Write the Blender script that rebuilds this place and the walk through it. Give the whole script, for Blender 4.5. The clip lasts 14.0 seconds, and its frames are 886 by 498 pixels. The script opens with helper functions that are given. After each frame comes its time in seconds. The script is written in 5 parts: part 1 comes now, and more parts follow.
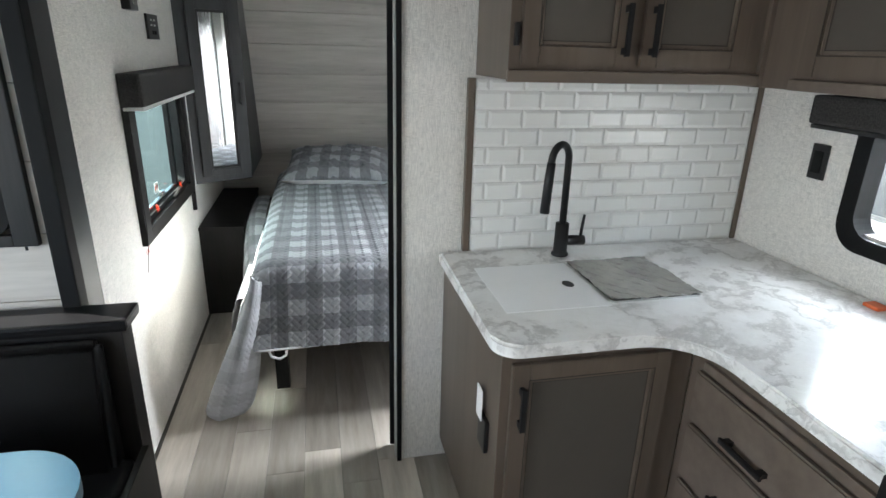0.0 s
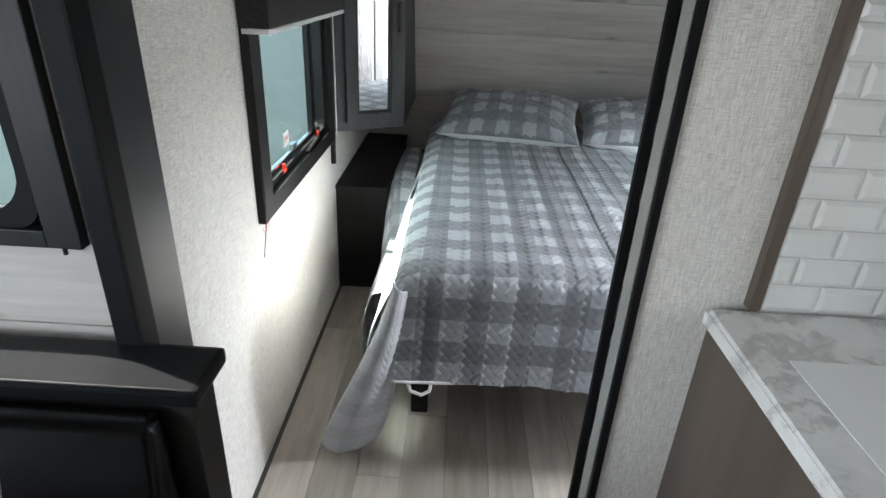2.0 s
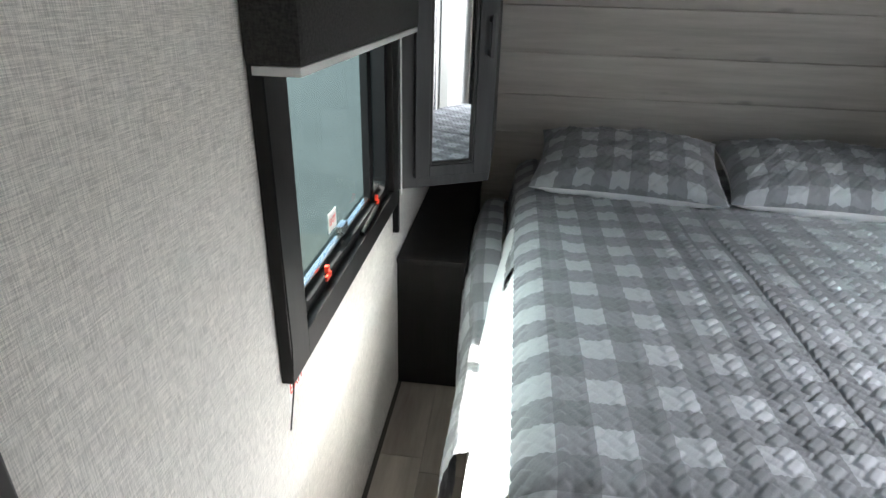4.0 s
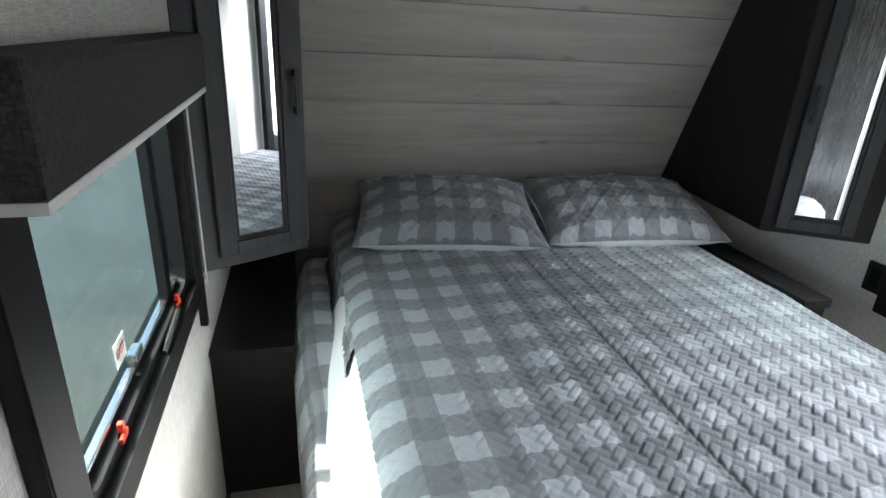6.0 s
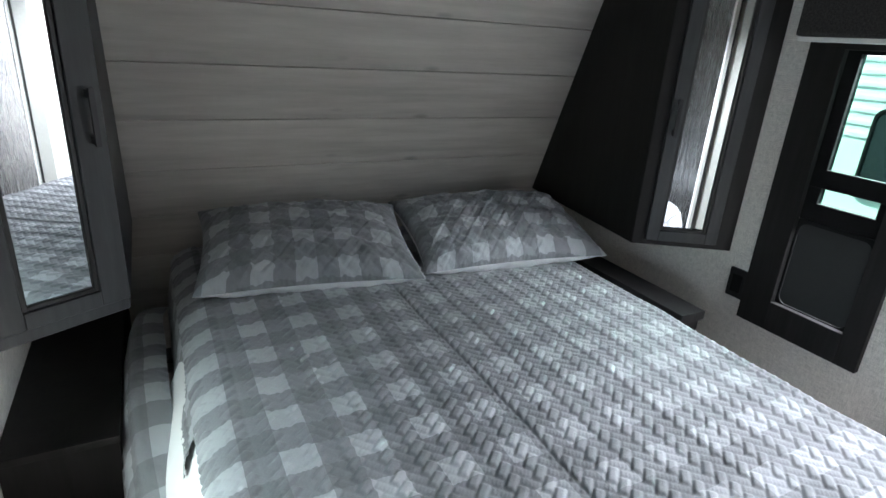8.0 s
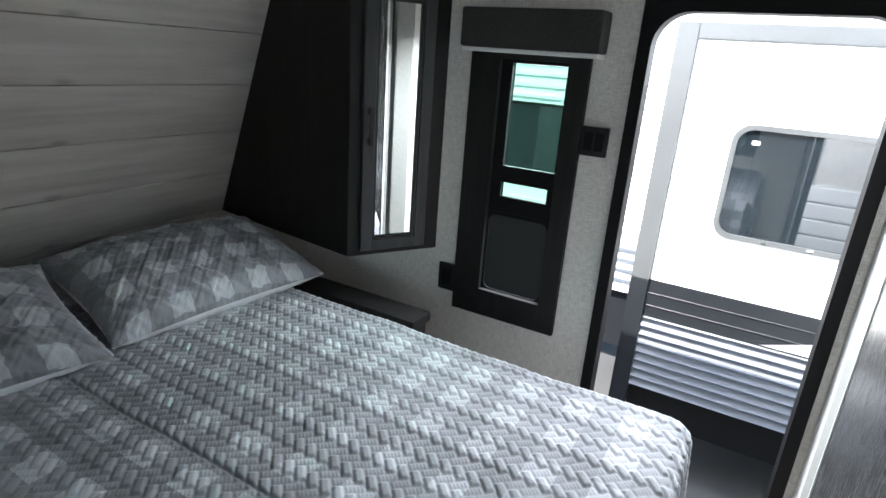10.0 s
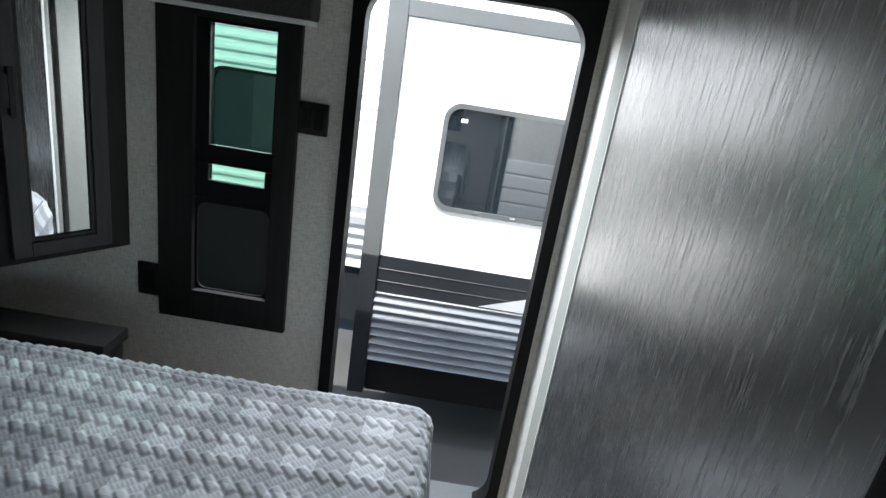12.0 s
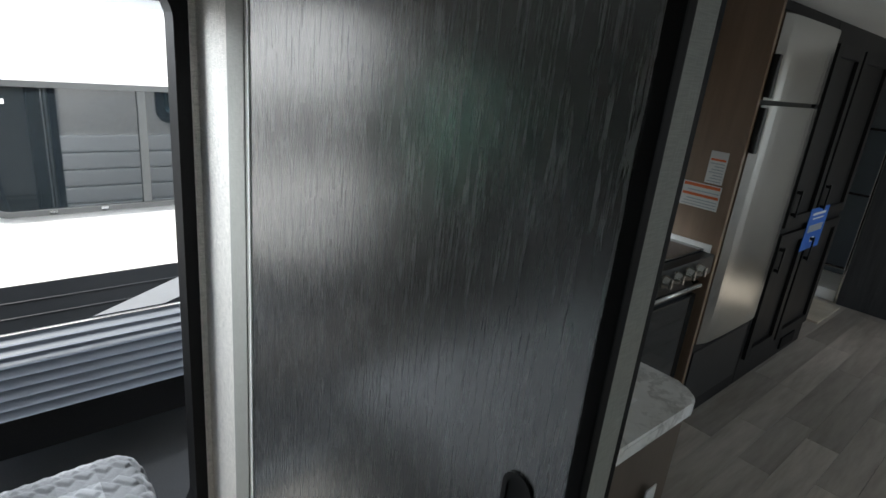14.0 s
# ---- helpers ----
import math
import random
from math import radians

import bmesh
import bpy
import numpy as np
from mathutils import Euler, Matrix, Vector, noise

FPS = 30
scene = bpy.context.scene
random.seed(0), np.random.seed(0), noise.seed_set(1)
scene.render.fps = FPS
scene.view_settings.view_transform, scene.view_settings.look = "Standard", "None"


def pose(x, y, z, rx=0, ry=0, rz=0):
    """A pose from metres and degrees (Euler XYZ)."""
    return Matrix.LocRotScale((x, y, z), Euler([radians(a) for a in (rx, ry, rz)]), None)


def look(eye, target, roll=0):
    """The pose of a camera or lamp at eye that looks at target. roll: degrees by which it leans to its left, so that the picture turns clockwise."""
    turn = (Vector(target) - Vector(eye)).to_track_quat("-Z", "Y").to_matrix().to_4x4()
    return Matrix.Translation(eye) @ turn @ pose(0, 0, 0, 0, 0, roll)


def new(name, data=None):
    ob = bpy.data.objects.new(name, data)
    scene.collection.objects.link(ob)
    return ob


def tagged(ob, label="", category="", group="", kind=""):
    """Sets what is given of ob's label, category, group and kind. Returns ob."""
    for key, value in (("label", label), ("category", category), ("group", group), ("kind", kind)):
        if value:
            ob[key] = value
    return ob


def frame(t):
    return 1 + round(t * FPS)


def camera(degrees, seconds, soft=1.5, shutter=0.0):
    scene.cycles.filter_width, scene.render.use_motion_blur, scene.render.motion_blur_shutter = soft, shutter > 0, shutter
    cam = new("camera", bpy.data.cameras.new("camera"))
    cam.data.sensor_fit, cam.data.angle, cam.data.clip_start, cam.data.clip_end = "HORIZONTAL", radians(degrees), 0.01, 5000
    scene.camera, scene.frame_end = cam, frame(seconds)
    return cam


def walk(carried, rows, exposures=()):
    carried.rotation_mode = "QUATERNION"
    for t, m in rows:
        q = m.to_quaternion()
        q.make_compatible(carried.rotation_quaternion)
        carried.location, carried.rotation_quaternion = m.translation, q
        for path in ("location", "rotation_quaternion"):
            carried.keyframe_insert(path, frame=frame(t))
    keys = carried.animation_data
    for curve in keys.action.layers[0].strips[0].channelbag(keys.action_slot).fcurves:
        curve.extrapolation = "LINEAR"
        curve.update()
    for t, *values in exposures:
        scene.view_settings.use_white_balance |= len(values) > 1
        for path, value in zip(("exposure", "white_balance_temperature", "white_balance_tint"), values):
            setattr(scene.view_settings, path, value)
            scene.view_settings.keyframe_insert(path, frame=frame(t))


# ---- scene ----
cam = camera(76.4, 14.0)
PATH = [
    (0, (-0.05, 0.064, 1.606), (0.369, 1.904, 0.943), 1.5),
    (0.5, (-0.106, 0.246, 1.596), (0.239, 2.076, 0.868), 1.9),
    (1, (-0.161, 0.43, 1.581), (0.095, 2.254, 0.8), 2.2),
    (1.5, (-0.163, 0.65, 1.549), (-0.021, 2.469, 0.729), 2.6),
    (2, (-0.183, 0.907, 1.522), (-0.211, 2.706, 0.649), 2.9),
    (2.2, (-0.205, 1.008, 1.519), (-0.322, 2.789, 0.618), 2.6),
    (4.3, (-0.432, 1.746, 1.478), (-0.632, 3.569, 0.678), 1.8),
    (4.5, (-0.451, 1.795, 1.493), (-0.642, 3.652, 0.776), 1.8),
    (5, (-0.453, 1.852, 1.545), (-0.571, 3.773, 1.0), 1.1),
    (5.5, (-0.448, 1.866, 1.56), (-0.26, 3.774, 0.988), 0.4),
    (6, (-0.464, 1.896, 1.538), (0.01, 3.696, 0.807), 2.8),
    (6.5, (-0.476, 1.915, 1.516), (0.111, 3.66, 0.734), 4.4),
    (7, (-0.458, 1.959, 1.509), (0.164, 3.693, 0.731), 4.5),
    (7.5, (-0.409, 2.039, 1.534), (0.291, 3.758, 0.788), 4.2),
    (8, (-0.358, 2.13, 1.564), (0.524, 3.78, 0.858), 3.7),
    (8.5, (-0.332, 2.246, 1.609), (0.753, 3.782, 0.928), 3.2),
    (9, (-0.311, 2.29, 1.591), (1.03, 3.637, 0.967), 3.6),
    (9.2, (-0.306, 2.304, 1.594), (1.13, 3.551, 0.973), 3.6),
    (11.5, (-0.225, 2.369, 1.592), (1.623, 2.73, 0.92), 8.0),
    (12, (-0.122, 2.387, 1.594), (1.773, 2.401, 0.955), 9.1),
    (12.5, (-0.033, 2.477, 1.603), (1.804, 1.992, 0.979), 8.7),
    (13, (-0.02, 2.497, 1.619), (1.632, 1.57, 0.978), 8.6),
    (13.5, (-0.046, 2.507, 1.638), (1.371, 1.267, 0.962), 7.6),
    (14, (-0.08, 2.585, 1.64), (1.316, 1.303, 1.002), 6.0),
]
EXPOSURES = [(0.0, 2.42, 6400, 10), (2.2, 2.25, 6350, 11), (5.0, 2.0, 6550, 13), (6.5, 1.97, 6250, 11), (9.0, 2.1, 6300, 12), (11.5, 1.25, 6300, 8), (14.0, 0.5, 6450, 8)]
walk(cam, [(t, look(eye, target, roll)) for t, eye, target, roll in PATH], EXPOSURES)


# ---- world and light ----
SUN_UP, SUN_FROM = 57.0, 180.0
world = bpy.data.worlds.new("sky")
scene.world = world
world.use_nodes = True
sky = world.node_tree.nodes.new("ShaderNodeTexSky")
sky.sky_type, sky.sun_disc = "NISHITA", False
sky.sun_elevation, sky.sun_rotation = radians(SUN_UP), radians(270)
world.node_tree.links.new(sky.outputs[0], world.node_tree.nodes["Background"].inputs[0])
world.node_tree.nodes["Background"].inputs[1].default_value = 0.14
sun_data = bpy.data.lights.new("sun", "SUN")
sun_data.energy, sun_data.angle, sun_data.color = 5.0, radians(0.5), (1, 0.95, 0.88)
sun = new("sun", sun_data)
sun.matrix_world = look((-6, 2.4, 9.6), (0, 0, 0))


def sky_panel(name, x, y, z, towards, wide, high, power, color=(0.9, 0.96, 1.0)):
    """An area lamp added in an opening or outside above it, for the daylight through it."""
    data = bpy.data.lights.new(name, "AREA")
    data.shape, data.size, data.size_y, data.energy, data.color = "RECTANGLE", wide, high, power, color
    lamp = new(name, data)
    lamp.matrix_world = look((x, y, z), (x + towards[0], y + towards[1], z + towards[2]))
    return lamp


# added lamp, hidden above the doorway: stands in for sky and sunlit trailer wall
sky_panel("door_daylight", 2.42, 2.72, 2.26, (-1, -0.12, -0.45), 1.2, 0.7, 84, (0.90, 0.95, 1.0))
sky_panel("bedroom_window_daylight", -1.30, 2.95, 1.95, (0.8, 0, -0.95), 0.8, 0.5, 8, (0.9, 1.0, 0.98))
sky_panel("kitchen_window_daylight", 2.12, 0.98, 1.98, (-0.8, 0, -1.0), 1.0, 0.6, 5)
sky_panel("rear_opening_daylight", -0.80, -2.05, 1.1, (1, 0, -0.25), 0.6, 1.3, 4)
sky_panel("dinette_window_daylight", -1.79, 0.4, 1.25, (1, 0, -0.2), 1.25, 0.56, 5.5)


# ---- materials ----
def nodes_of(name, rough=0.5, metal=0.0):
    m = bpy.data.materials.new(name)
    m.use_nodes = True
    t = m.node_tree
    s = t.nodes["Principled BSDF"]
    s.inputs["Roughness"].default_value, s.inputs["Metallic"].default_value = rough, metal
    return m, t, s


def rgb(c):
    return (*c, 1)


def coords(t, scale=(1, 1, 1), kind="Object"):
    c = t.nodes.new("ShaderNodeTexCoord")
    v = t.nodes.new("ShaderNodeMapping")
    v.inputs["Scale"].default_value = scale
    t.links.new(c.outputs[kind], v.inputs["Vector"])
    return v.outputs[0]


def noise_of(t, vec, scale, detail=4, rough=0.55):
    n = t.nodes.new("ShaderNodeTexNoise")
    n.inputs["Scale"].default_value, n.inputs["Detail"].default_value, n.inputs["Roughness"].default_value = scale, detail, rough
    t.links.new(vec, n.inputs["Vector"])
    return n.outputs["Fac"]


def ramp_of(t, fac, stops):
    r = t.nodes.new("ShaderNodeValToRGB")
    while len(r.color_ramp.elements) < len(stops):
        r.color_ramp.elements.new(0.5)
    for e, (p, c) in zip(r.color_ramp.elements, stops):
        e.position, e.color = p, rgb(c)
    t.links.new(fac, r.inputs["Fac"])
    return r.outputs["Color"]


def mix_of(t, a, b, fac=0.5, how="MIX"):
    m = t.nodes.new("ShaderNodeMix")
    m.data_type, m.blend_type = "RGBA", how
    for sock, v in ((0, fac), (6, a), (7, b)):
        if isinstance(v, (float, int, tuple)):
            m.inputs[sock].default_value = v
        else:
            t.links.new(v, m.inputs[sock])
    return m.outputs[2]


def math_of(t, how, a, b=0.0, c=0.0):
    m = t.nodes.new("ShaderNodeMath")
    m.operation = how
    for sock, v in ((0, a), (1, b), (2, c)):
        if isinstance(v, (float, int)):
            m.inputs[sock].default_value = v
        else:
            t.links.new(v, m.inputs[sock])
    return m.outputs[0]


def bump_of(t, s, height, strength=0.3, depth=0.002):
    b = t.nodes.new("ShaderNodeBump")
    b.inputs["Strength"].default_value, b.inputs["Distance"].default_value = strength, depth
    t.links.new(height, b.inputs["Height"])
    t.links.new(b.outputs[0], s.inputs["Normal"])


def shaded(color, k):
    return tuple(min(1, c * k) for c in color)


def plain(name, color, rough=0.5, metal=0.0, grain=60, vary=0.12, relief=0.1, wear=3.0):
    """A plain surface with two scales of variation and a fine relief."""
    m, t, s = nodes_of(name, rough, metal)
    v = coords(t)
    fine, broad = noise_of(t, v, grain, 3), noise_of(t, v, wear, 4)
    a = ramp_of(t, broad, ((0.3, shaded(color, 1 - vary)), (0.7, shaded(color, 1 + vary))))
    t.links.new(mix_of(t, a, ramp_of(t, fine, ((0.3, shaded(color, 1 - vary)), (0.7, shaded(color, 1 + vary)))), 0.4), s.inputs["Base Color"])
    r = t.nodes.new("ShaderNodeMapRange")
    r.inputs[3].default_value, r.inputs[4].default_value = rough * 0.85, min(1, rough * 1.15)
    t.links.new(broad, r.inputs[0])
    t.links.new(r.outputs[0], s.inputs["Roughness"])
    if relief:
        bump_of(t, s, fine, relief, 0.001)
    return m


def grained(name, dark, light, along=1, rough=0.45, relief=0.15, stretch=14.0, scale=5.0, per_piece=0.0, gloss=0.5):
    """Wood grain that runs along one axis (0, 1, 2) of the object."""
    m, t, s = nodes_of(name, rough)
    size = [stretch] * 3
    size[along] = 1.0
    v = coords(t, size)
    if per_piece:
        info = t.nodes.new("ShaderNodeObjectInfo")
        shift = t.nodes.new("ShaderNodeVectorMath")
        shift.operation = "MULTIPLY_ADD"
        shift.inputs[1].default_value = (1, 1, 1)
        jump = t.nodes.new("ShaderNodeCombineXYZ")
        for i in range(3):
            t.links.new(math_of(t, "MULTIPLY", info.outputs["Random"], 37.0 + 11 * i), jump.inputs[i])
        t.links.new(v, shift.inputs[0])
        t.links.new(jump.outputs[0], shift.inputs[2])
        v = shift.outputs[0]
    fine, broad = noise_of(t, v, scale, 6, 0.62), noise_of(t, v, scale * 0.22, 3)
    c = ramp_of(t, fine, ((0.28, dark), (0.72, light)))
    c = mix_of(t, c, ramp_of(t, broad, ((0.3, shaded(dark, 0.85)), (0.7, shaded(light, 1.1)))), 0.45)
    if per_piece:
        tone = t.nodes.new("ShaderNodeMapRange")
        tone.inputs[3].default_value, tone.inputs[4].default_value = 1 - per_piece, 1 + per_piece
        t.links.new(info.outputs["Random"], tone.inputs[0])
        hsv = t.nodes.new("ShaderNodeHueSaturation")
        t.links.new(tone.outputs[0], hsv.inputs["Value"])
        t.links.new(c, hsv.inputs["Color"])
        c = hsv.outputs[0]
    t.links.new(c, s.inputs["Base Color"])
    s.inputs["Specular IOR Level"].default_value = gloss
    bump_of(t, s, fine, relief, 0.0012)
    return m


def woven(name, color, scale=900.0, rough=0.8, vary=0.18, relief=0.35, stretch=7.0):
    """A linen-like wall or blind covering: two crossed sets of fine threads."""
    m, t, s = nodes_of(name, rough)
    a = noise_of(t, coords(t, (1, 1, stretch)), scale, 3, 0.6)
    b = noise_of(t, coords(t, (stretch, stretch, 1)), scale, 3, 0.6)
    both = math_of(t, "MULTIPLY", math_of(t, "ADD", a, b), 0.5)
    broad = noise_of(t, coords(t), 2.0, 3)
    c = ramp_of(t, both, ((0.40, shaded(color, 1 - vary)), (0.60, shaded(color, 1 + vary))))
    c = mix_of(t, c, ramp_of(t, broad, ((0.3, shaded(color, 0.94)), (0.7, shaded(color, 1.05)))), 0.35)
    t.links.new(c, s.inputs["Base Color"])
    bump_of(t, s, both, relief, 0.001)
    return m


def glassy(name, tint=(0.9, 0.97, 0.95), rough=0.02):
    m, t, s = nodes_of(name, rough)
    s.inputs["Base Color"].default_value = rgb(tint)
    s.inputs["Transmission Weight"].default_value = 1
    s.inputs["IOR"].default_value = 1.05
    s.inputs["Specular IOR Level"].default_value = 0.6
    return m


M_WALL = woven("linen_wallpaper", (0.68, 0.655, 0.615), 38, 0.75, 0.46, 1.0, 26.0)
M_SHIP = grained("whitewashed_plank", (0.41, 0.38, 0.345), (0.64, 0.60, 0.555), 0, 0.55, 0.18, 12, 3.4, 0.06)
_t = M_SHIP.node_tree
_s = _t.nodes["Principled BSDF"]
_k = _t.nodes.new("ShaderNodeTexVoronoi")
_k.inputs["Scale"].default_value = 2.6
_t.links.new(coords(_t, (0.8, 1, 2.2)), _k.inputs["Vector"])
_old = _s.inputs["Base Color"].links[0].from_socket
_t.links.new(mix_of(_t, (0.17, 0.155, 0.14, 1), _old, ramp_of(_t, _k.outputs["Distance"], ((0.02, (0.25, 0.25, 0.25)), (0.10, (1, 1, 1))))), _s.inputs["Base Color"])
M_GROOVE = plain("plank_groove", (0.10, 0.095, 0.09), 0.8)
M_FLOOR = grained("vinyl_plank", (0.225, 0.195, 0.16), (0.48, 0.435, 0.38), 1, 0.36, 0.08, 9, 3.2, 0.34)
M_SUB = plain("plank_joint", (0.06, 0.055, 0.05), 0.8)
M_CEIL = plain("ceiling_panel", (0.78, 0.77, 0.74), 0.7, 0, 40, 0.03)
M_BLACKWOOD = grained("black_oak", (0.006, 0.0055, 0.0055), (0.017, 0.016, 0.0155), 2, 0.5, 0.2, 14, 6, 0, 0.25)
M_CHAR = grained("charcoal_wood", (0.028, 0.029, 0.031), (0.055, 0.056, 0.058), 2, 0.45, 0.15, 14, 6, 0, 0.35)
M_LEAF = grained("dark_door_veneer", (0.012, 0.0125, 0.012), (0.040, 0.041, 0.039), 2, 0.25, 0.9, 24, 3.4, 0.0, 1.0)
_t, _s = M_LEAF.node_tree, M_LEAF.node_tree.nodes["Principled BSDF"]
_s.inputs["IOR"].default_value = 2.5
_pore = noise_of(_t, coords(_t, (50, 50, 2.4)), 5, 5, 0.7)
_open = ramp_of(_t, _pore, ((0.36, (0.0, 0.0, 0.0)), (0.43, (1, 1, 1))))
_old = _s.inputs["Base Color"].links[0].from_socket
_t.links.new(mix_of(_t, (0.006, 0.006, 0.006, 1), _old, _open), _s.inputs["Base Color"])
_t.links.new(ramp_of(_t, _pore, ((0.36, (0.44, 0.44, 0.44)), (0.45, (0.27, 0.27, 0.27)))), _s.inputs["Roughness"])
bump_of(_t, _s, _open, 0.06, 0.0006)
M_TAUPE = grained("taupe_maple", (0.086, 0.064, 0.048), (0.138, 0.106, 0.083), 2, 0.38, 0.06, 10, 3)
M_TAUPEX = grained("taupe_maple_cross", (0.105, 0.080, 0.062), (0.172, 0.135, 0.108), 0, 0.34, 0.06, 10, 3)
M_PANEL = plain("grey_door_panel", (0.088, 0.075, 0.063), 0.42, 0, 30, 0.06)
M_BLACK = plain("matt_black_metal", (0.014, 0.014, 0.015), 0.38, 0.3, 200, 0.1, 0.03)
M_RUBBER = plain("black_rubber", (0.008, 0.008, 0.0085), 0.6)
M_RUBBER.node_tree.nodes["Principled BSDF"].inputs["Specular IOR Level"].default_value = 0.12
M_DARKTRIM = plain("dark_trim", (0.014, 0.0135, 0.0135), 0.45)
M_GREYTRIM = plain("dark_grey_fascia", (0.015, 0.0155, 0.017), 0.45)
M_BLIND = woven("woven_blind_cover", (0.024, 0.022, 0.021), 120, 0.75, 1.3, 1.0, 2.5)
M_WHITE = plain("white_plastic", (0.78, 0.78, 0.76), 0.4, 0, 60, 0.03)
M_STEEL = plain("brushed_steel", (0.62, 0.63, 0.62), 0.24, 1.0, 300, 0.06, 0.03)
M_CHROME = plain("chrome", (0.8, 0.8, 0.8), 0.12, 1.0, 200, 0.03, 0)
M_VINYL = plain("black_vinyl_upholstery", (0.005, 0.0052, 0.006), 0.5, 0, 400, 0.1, 0.2)
M_RED = plain("red_plastic", (0.75, 0.05, 0.02), 0.4)
M_BLUE = plain("blue_film", (0.06, 0.20, 0.30), 0.35, 0, 40, 0.06)
M_STICKER = plain("paper_sticker", (0.75, 0.74, 0.72), 0.6, 0, 90, 0.03, 0)
M_INK = plain("black_ink", (0.02, 0.02, 0.02), 0.6, 0, 90, 0.03, 0)
M_ORANGE = plain("orange_ink", (0.75, 0.16, 0.05), 0.6, 0, 90, 0.03, 0)
M_BLUEINK = plain("blue_card", (0.02, 0.12, 0.5), 0.5, 0, 90, 0.03, 0)
M_BEADLINE = plain("dark_bead_line", (0.035, 0.026, 0.02), 0.5)
M_CAP = woven("grey_beige_edge_cap", (0.30, 0.30, 0.275), 34, 0.7, 0.2, 0.4, 20.0)
M_TILE = plain("glazed_white_tile", (0.72, 0.72, 0.70), 0.16, 0, 8, 0.02, 0.02)
M_RAIL = plain("dark_rail", (0.007, 0.007, 0.0075), 0.3)
for _m in (M_RAIL, M_VINYL):
    _m.node_tree.nodes["Principled BSDF"].inputs["Specular IOR Level"].default_value = 0.25
M_RAIL.node_tree.nodes["Principled BSDF"].inputs["Specular IOR Level"].default_value = 0.08
M_GROUT = plain("white_grout", (0.60, 0.59, 0.57), 0.85)
M_SINK = plain("white_sink_cover", (0.88, 0.88, 0.88), 0.25, 0, 20, 0.02, 0)
M_MIRROR, _t, _s = nodes_of("mirror", 0.015, 1.0)
_s.inputs["Base Color"].default_value = (0.86, 0.88, 0.88, 1)
M_GLASS = glassy("tinted_glass", (0.36, 0.50, 0.465))
M_GREEN = glassy("green_tinted_glass", (0.17, 0.34, 0.265))
M_CLEAR = glassy("clear_glass", (0.92, 0.96, 0.95))
M_DARKGLASS = plain("dark_window_glass", (0.012, 0.017, 0.021), 0.03, 0, 2, 0.2, 0)
M_DARKGLASS.node_tree.nodes["Principled BSDF"].inputs["IOR"].default_value = 2.0
M_SCREEN = plain("insect_screen", (0.02, 0.022, 0.022), 0.6)
M_SIDING = plain("white_fibreglass", (0.9, 0.9, 0.89), 0.3, 0, 10, 0.02, 0.02)
M_SIDINGGREY = plain("grey_corrugated_siding", (0.13, 0.148, 0.175), 0.35, 0.0, 20, 0.05, 0.03)
M_STRIPE = plain("black_decal", (0.016, 0.018, 0.021), 0.3, 0, 20, 0.08, 0.02)
M_SILVER = plain("silver_decal", (0.42, 0.44, 0.47), 0.3, 0.3, 20, 0.05, 0.02)
M_ALU = plain("aluminium_trim", (0.10, 0.105, 0.107), 0.38, 0.2, 80, 0.06, 0.05)
for _m, _k in ((M_STRIPE, 0.2), (M_ALU, 0.3)):
    _m.node_tree.nodes["Principled BSDF"].inputs["Specular IOR Level"].default_value = _k
M_ASPHALT = plain("asphalt", (0.060, 0.060, 0.060), 0.9, 0, 120, 0.35, 0.8, 1.2)
M_MAT = plain("beige_rug", (0.5, 0.45, 0.36), 0.95, 0, 200, 0.3, 0.8)
M_SHEET = plain("white_sheet", (0.82, 0.82, 0.82), 0.9, 0, 500, 0.02, 0.2)

# marble laminate
M_MARBLE, _t, _s = nodes_of("marble_laminate", 0.22)
_v = coords(_t, (1, 1, 1))
_w = noise_of(_t, _v, 2.2, 6, 0.65)
_warp = mix_of(_t, _v, ramp_of(_t, _w, ((0.0, (0, 0, 0)), (1.0, (1, 1, 1)))), 0.35)
_n = noise_of(_t, _warp, 4.5, 8, 0.6)
_vein = ramp_of(_t, _n, ((0.38, (0.88, 0.875, 0.86)), (0.46, (0.76, 0.745, 0.72)), (0.50, (0.38, 0.36, 0.345)), (0.54, (0.72, 0.70, 0.68)), (0.62, (0.88, 0.875, 0.865))))
_cloud = ramp_of(_t, noise_of(_t, _v, 3.0, 3), ((0.48, (0.88, 0.88, 0.87)), (0.70, (0.70, 0.68, 0.665))))
_t.links.new(mix_of(_t, _vein, _cloud, 0.35), _s.inputs["Base Color"])


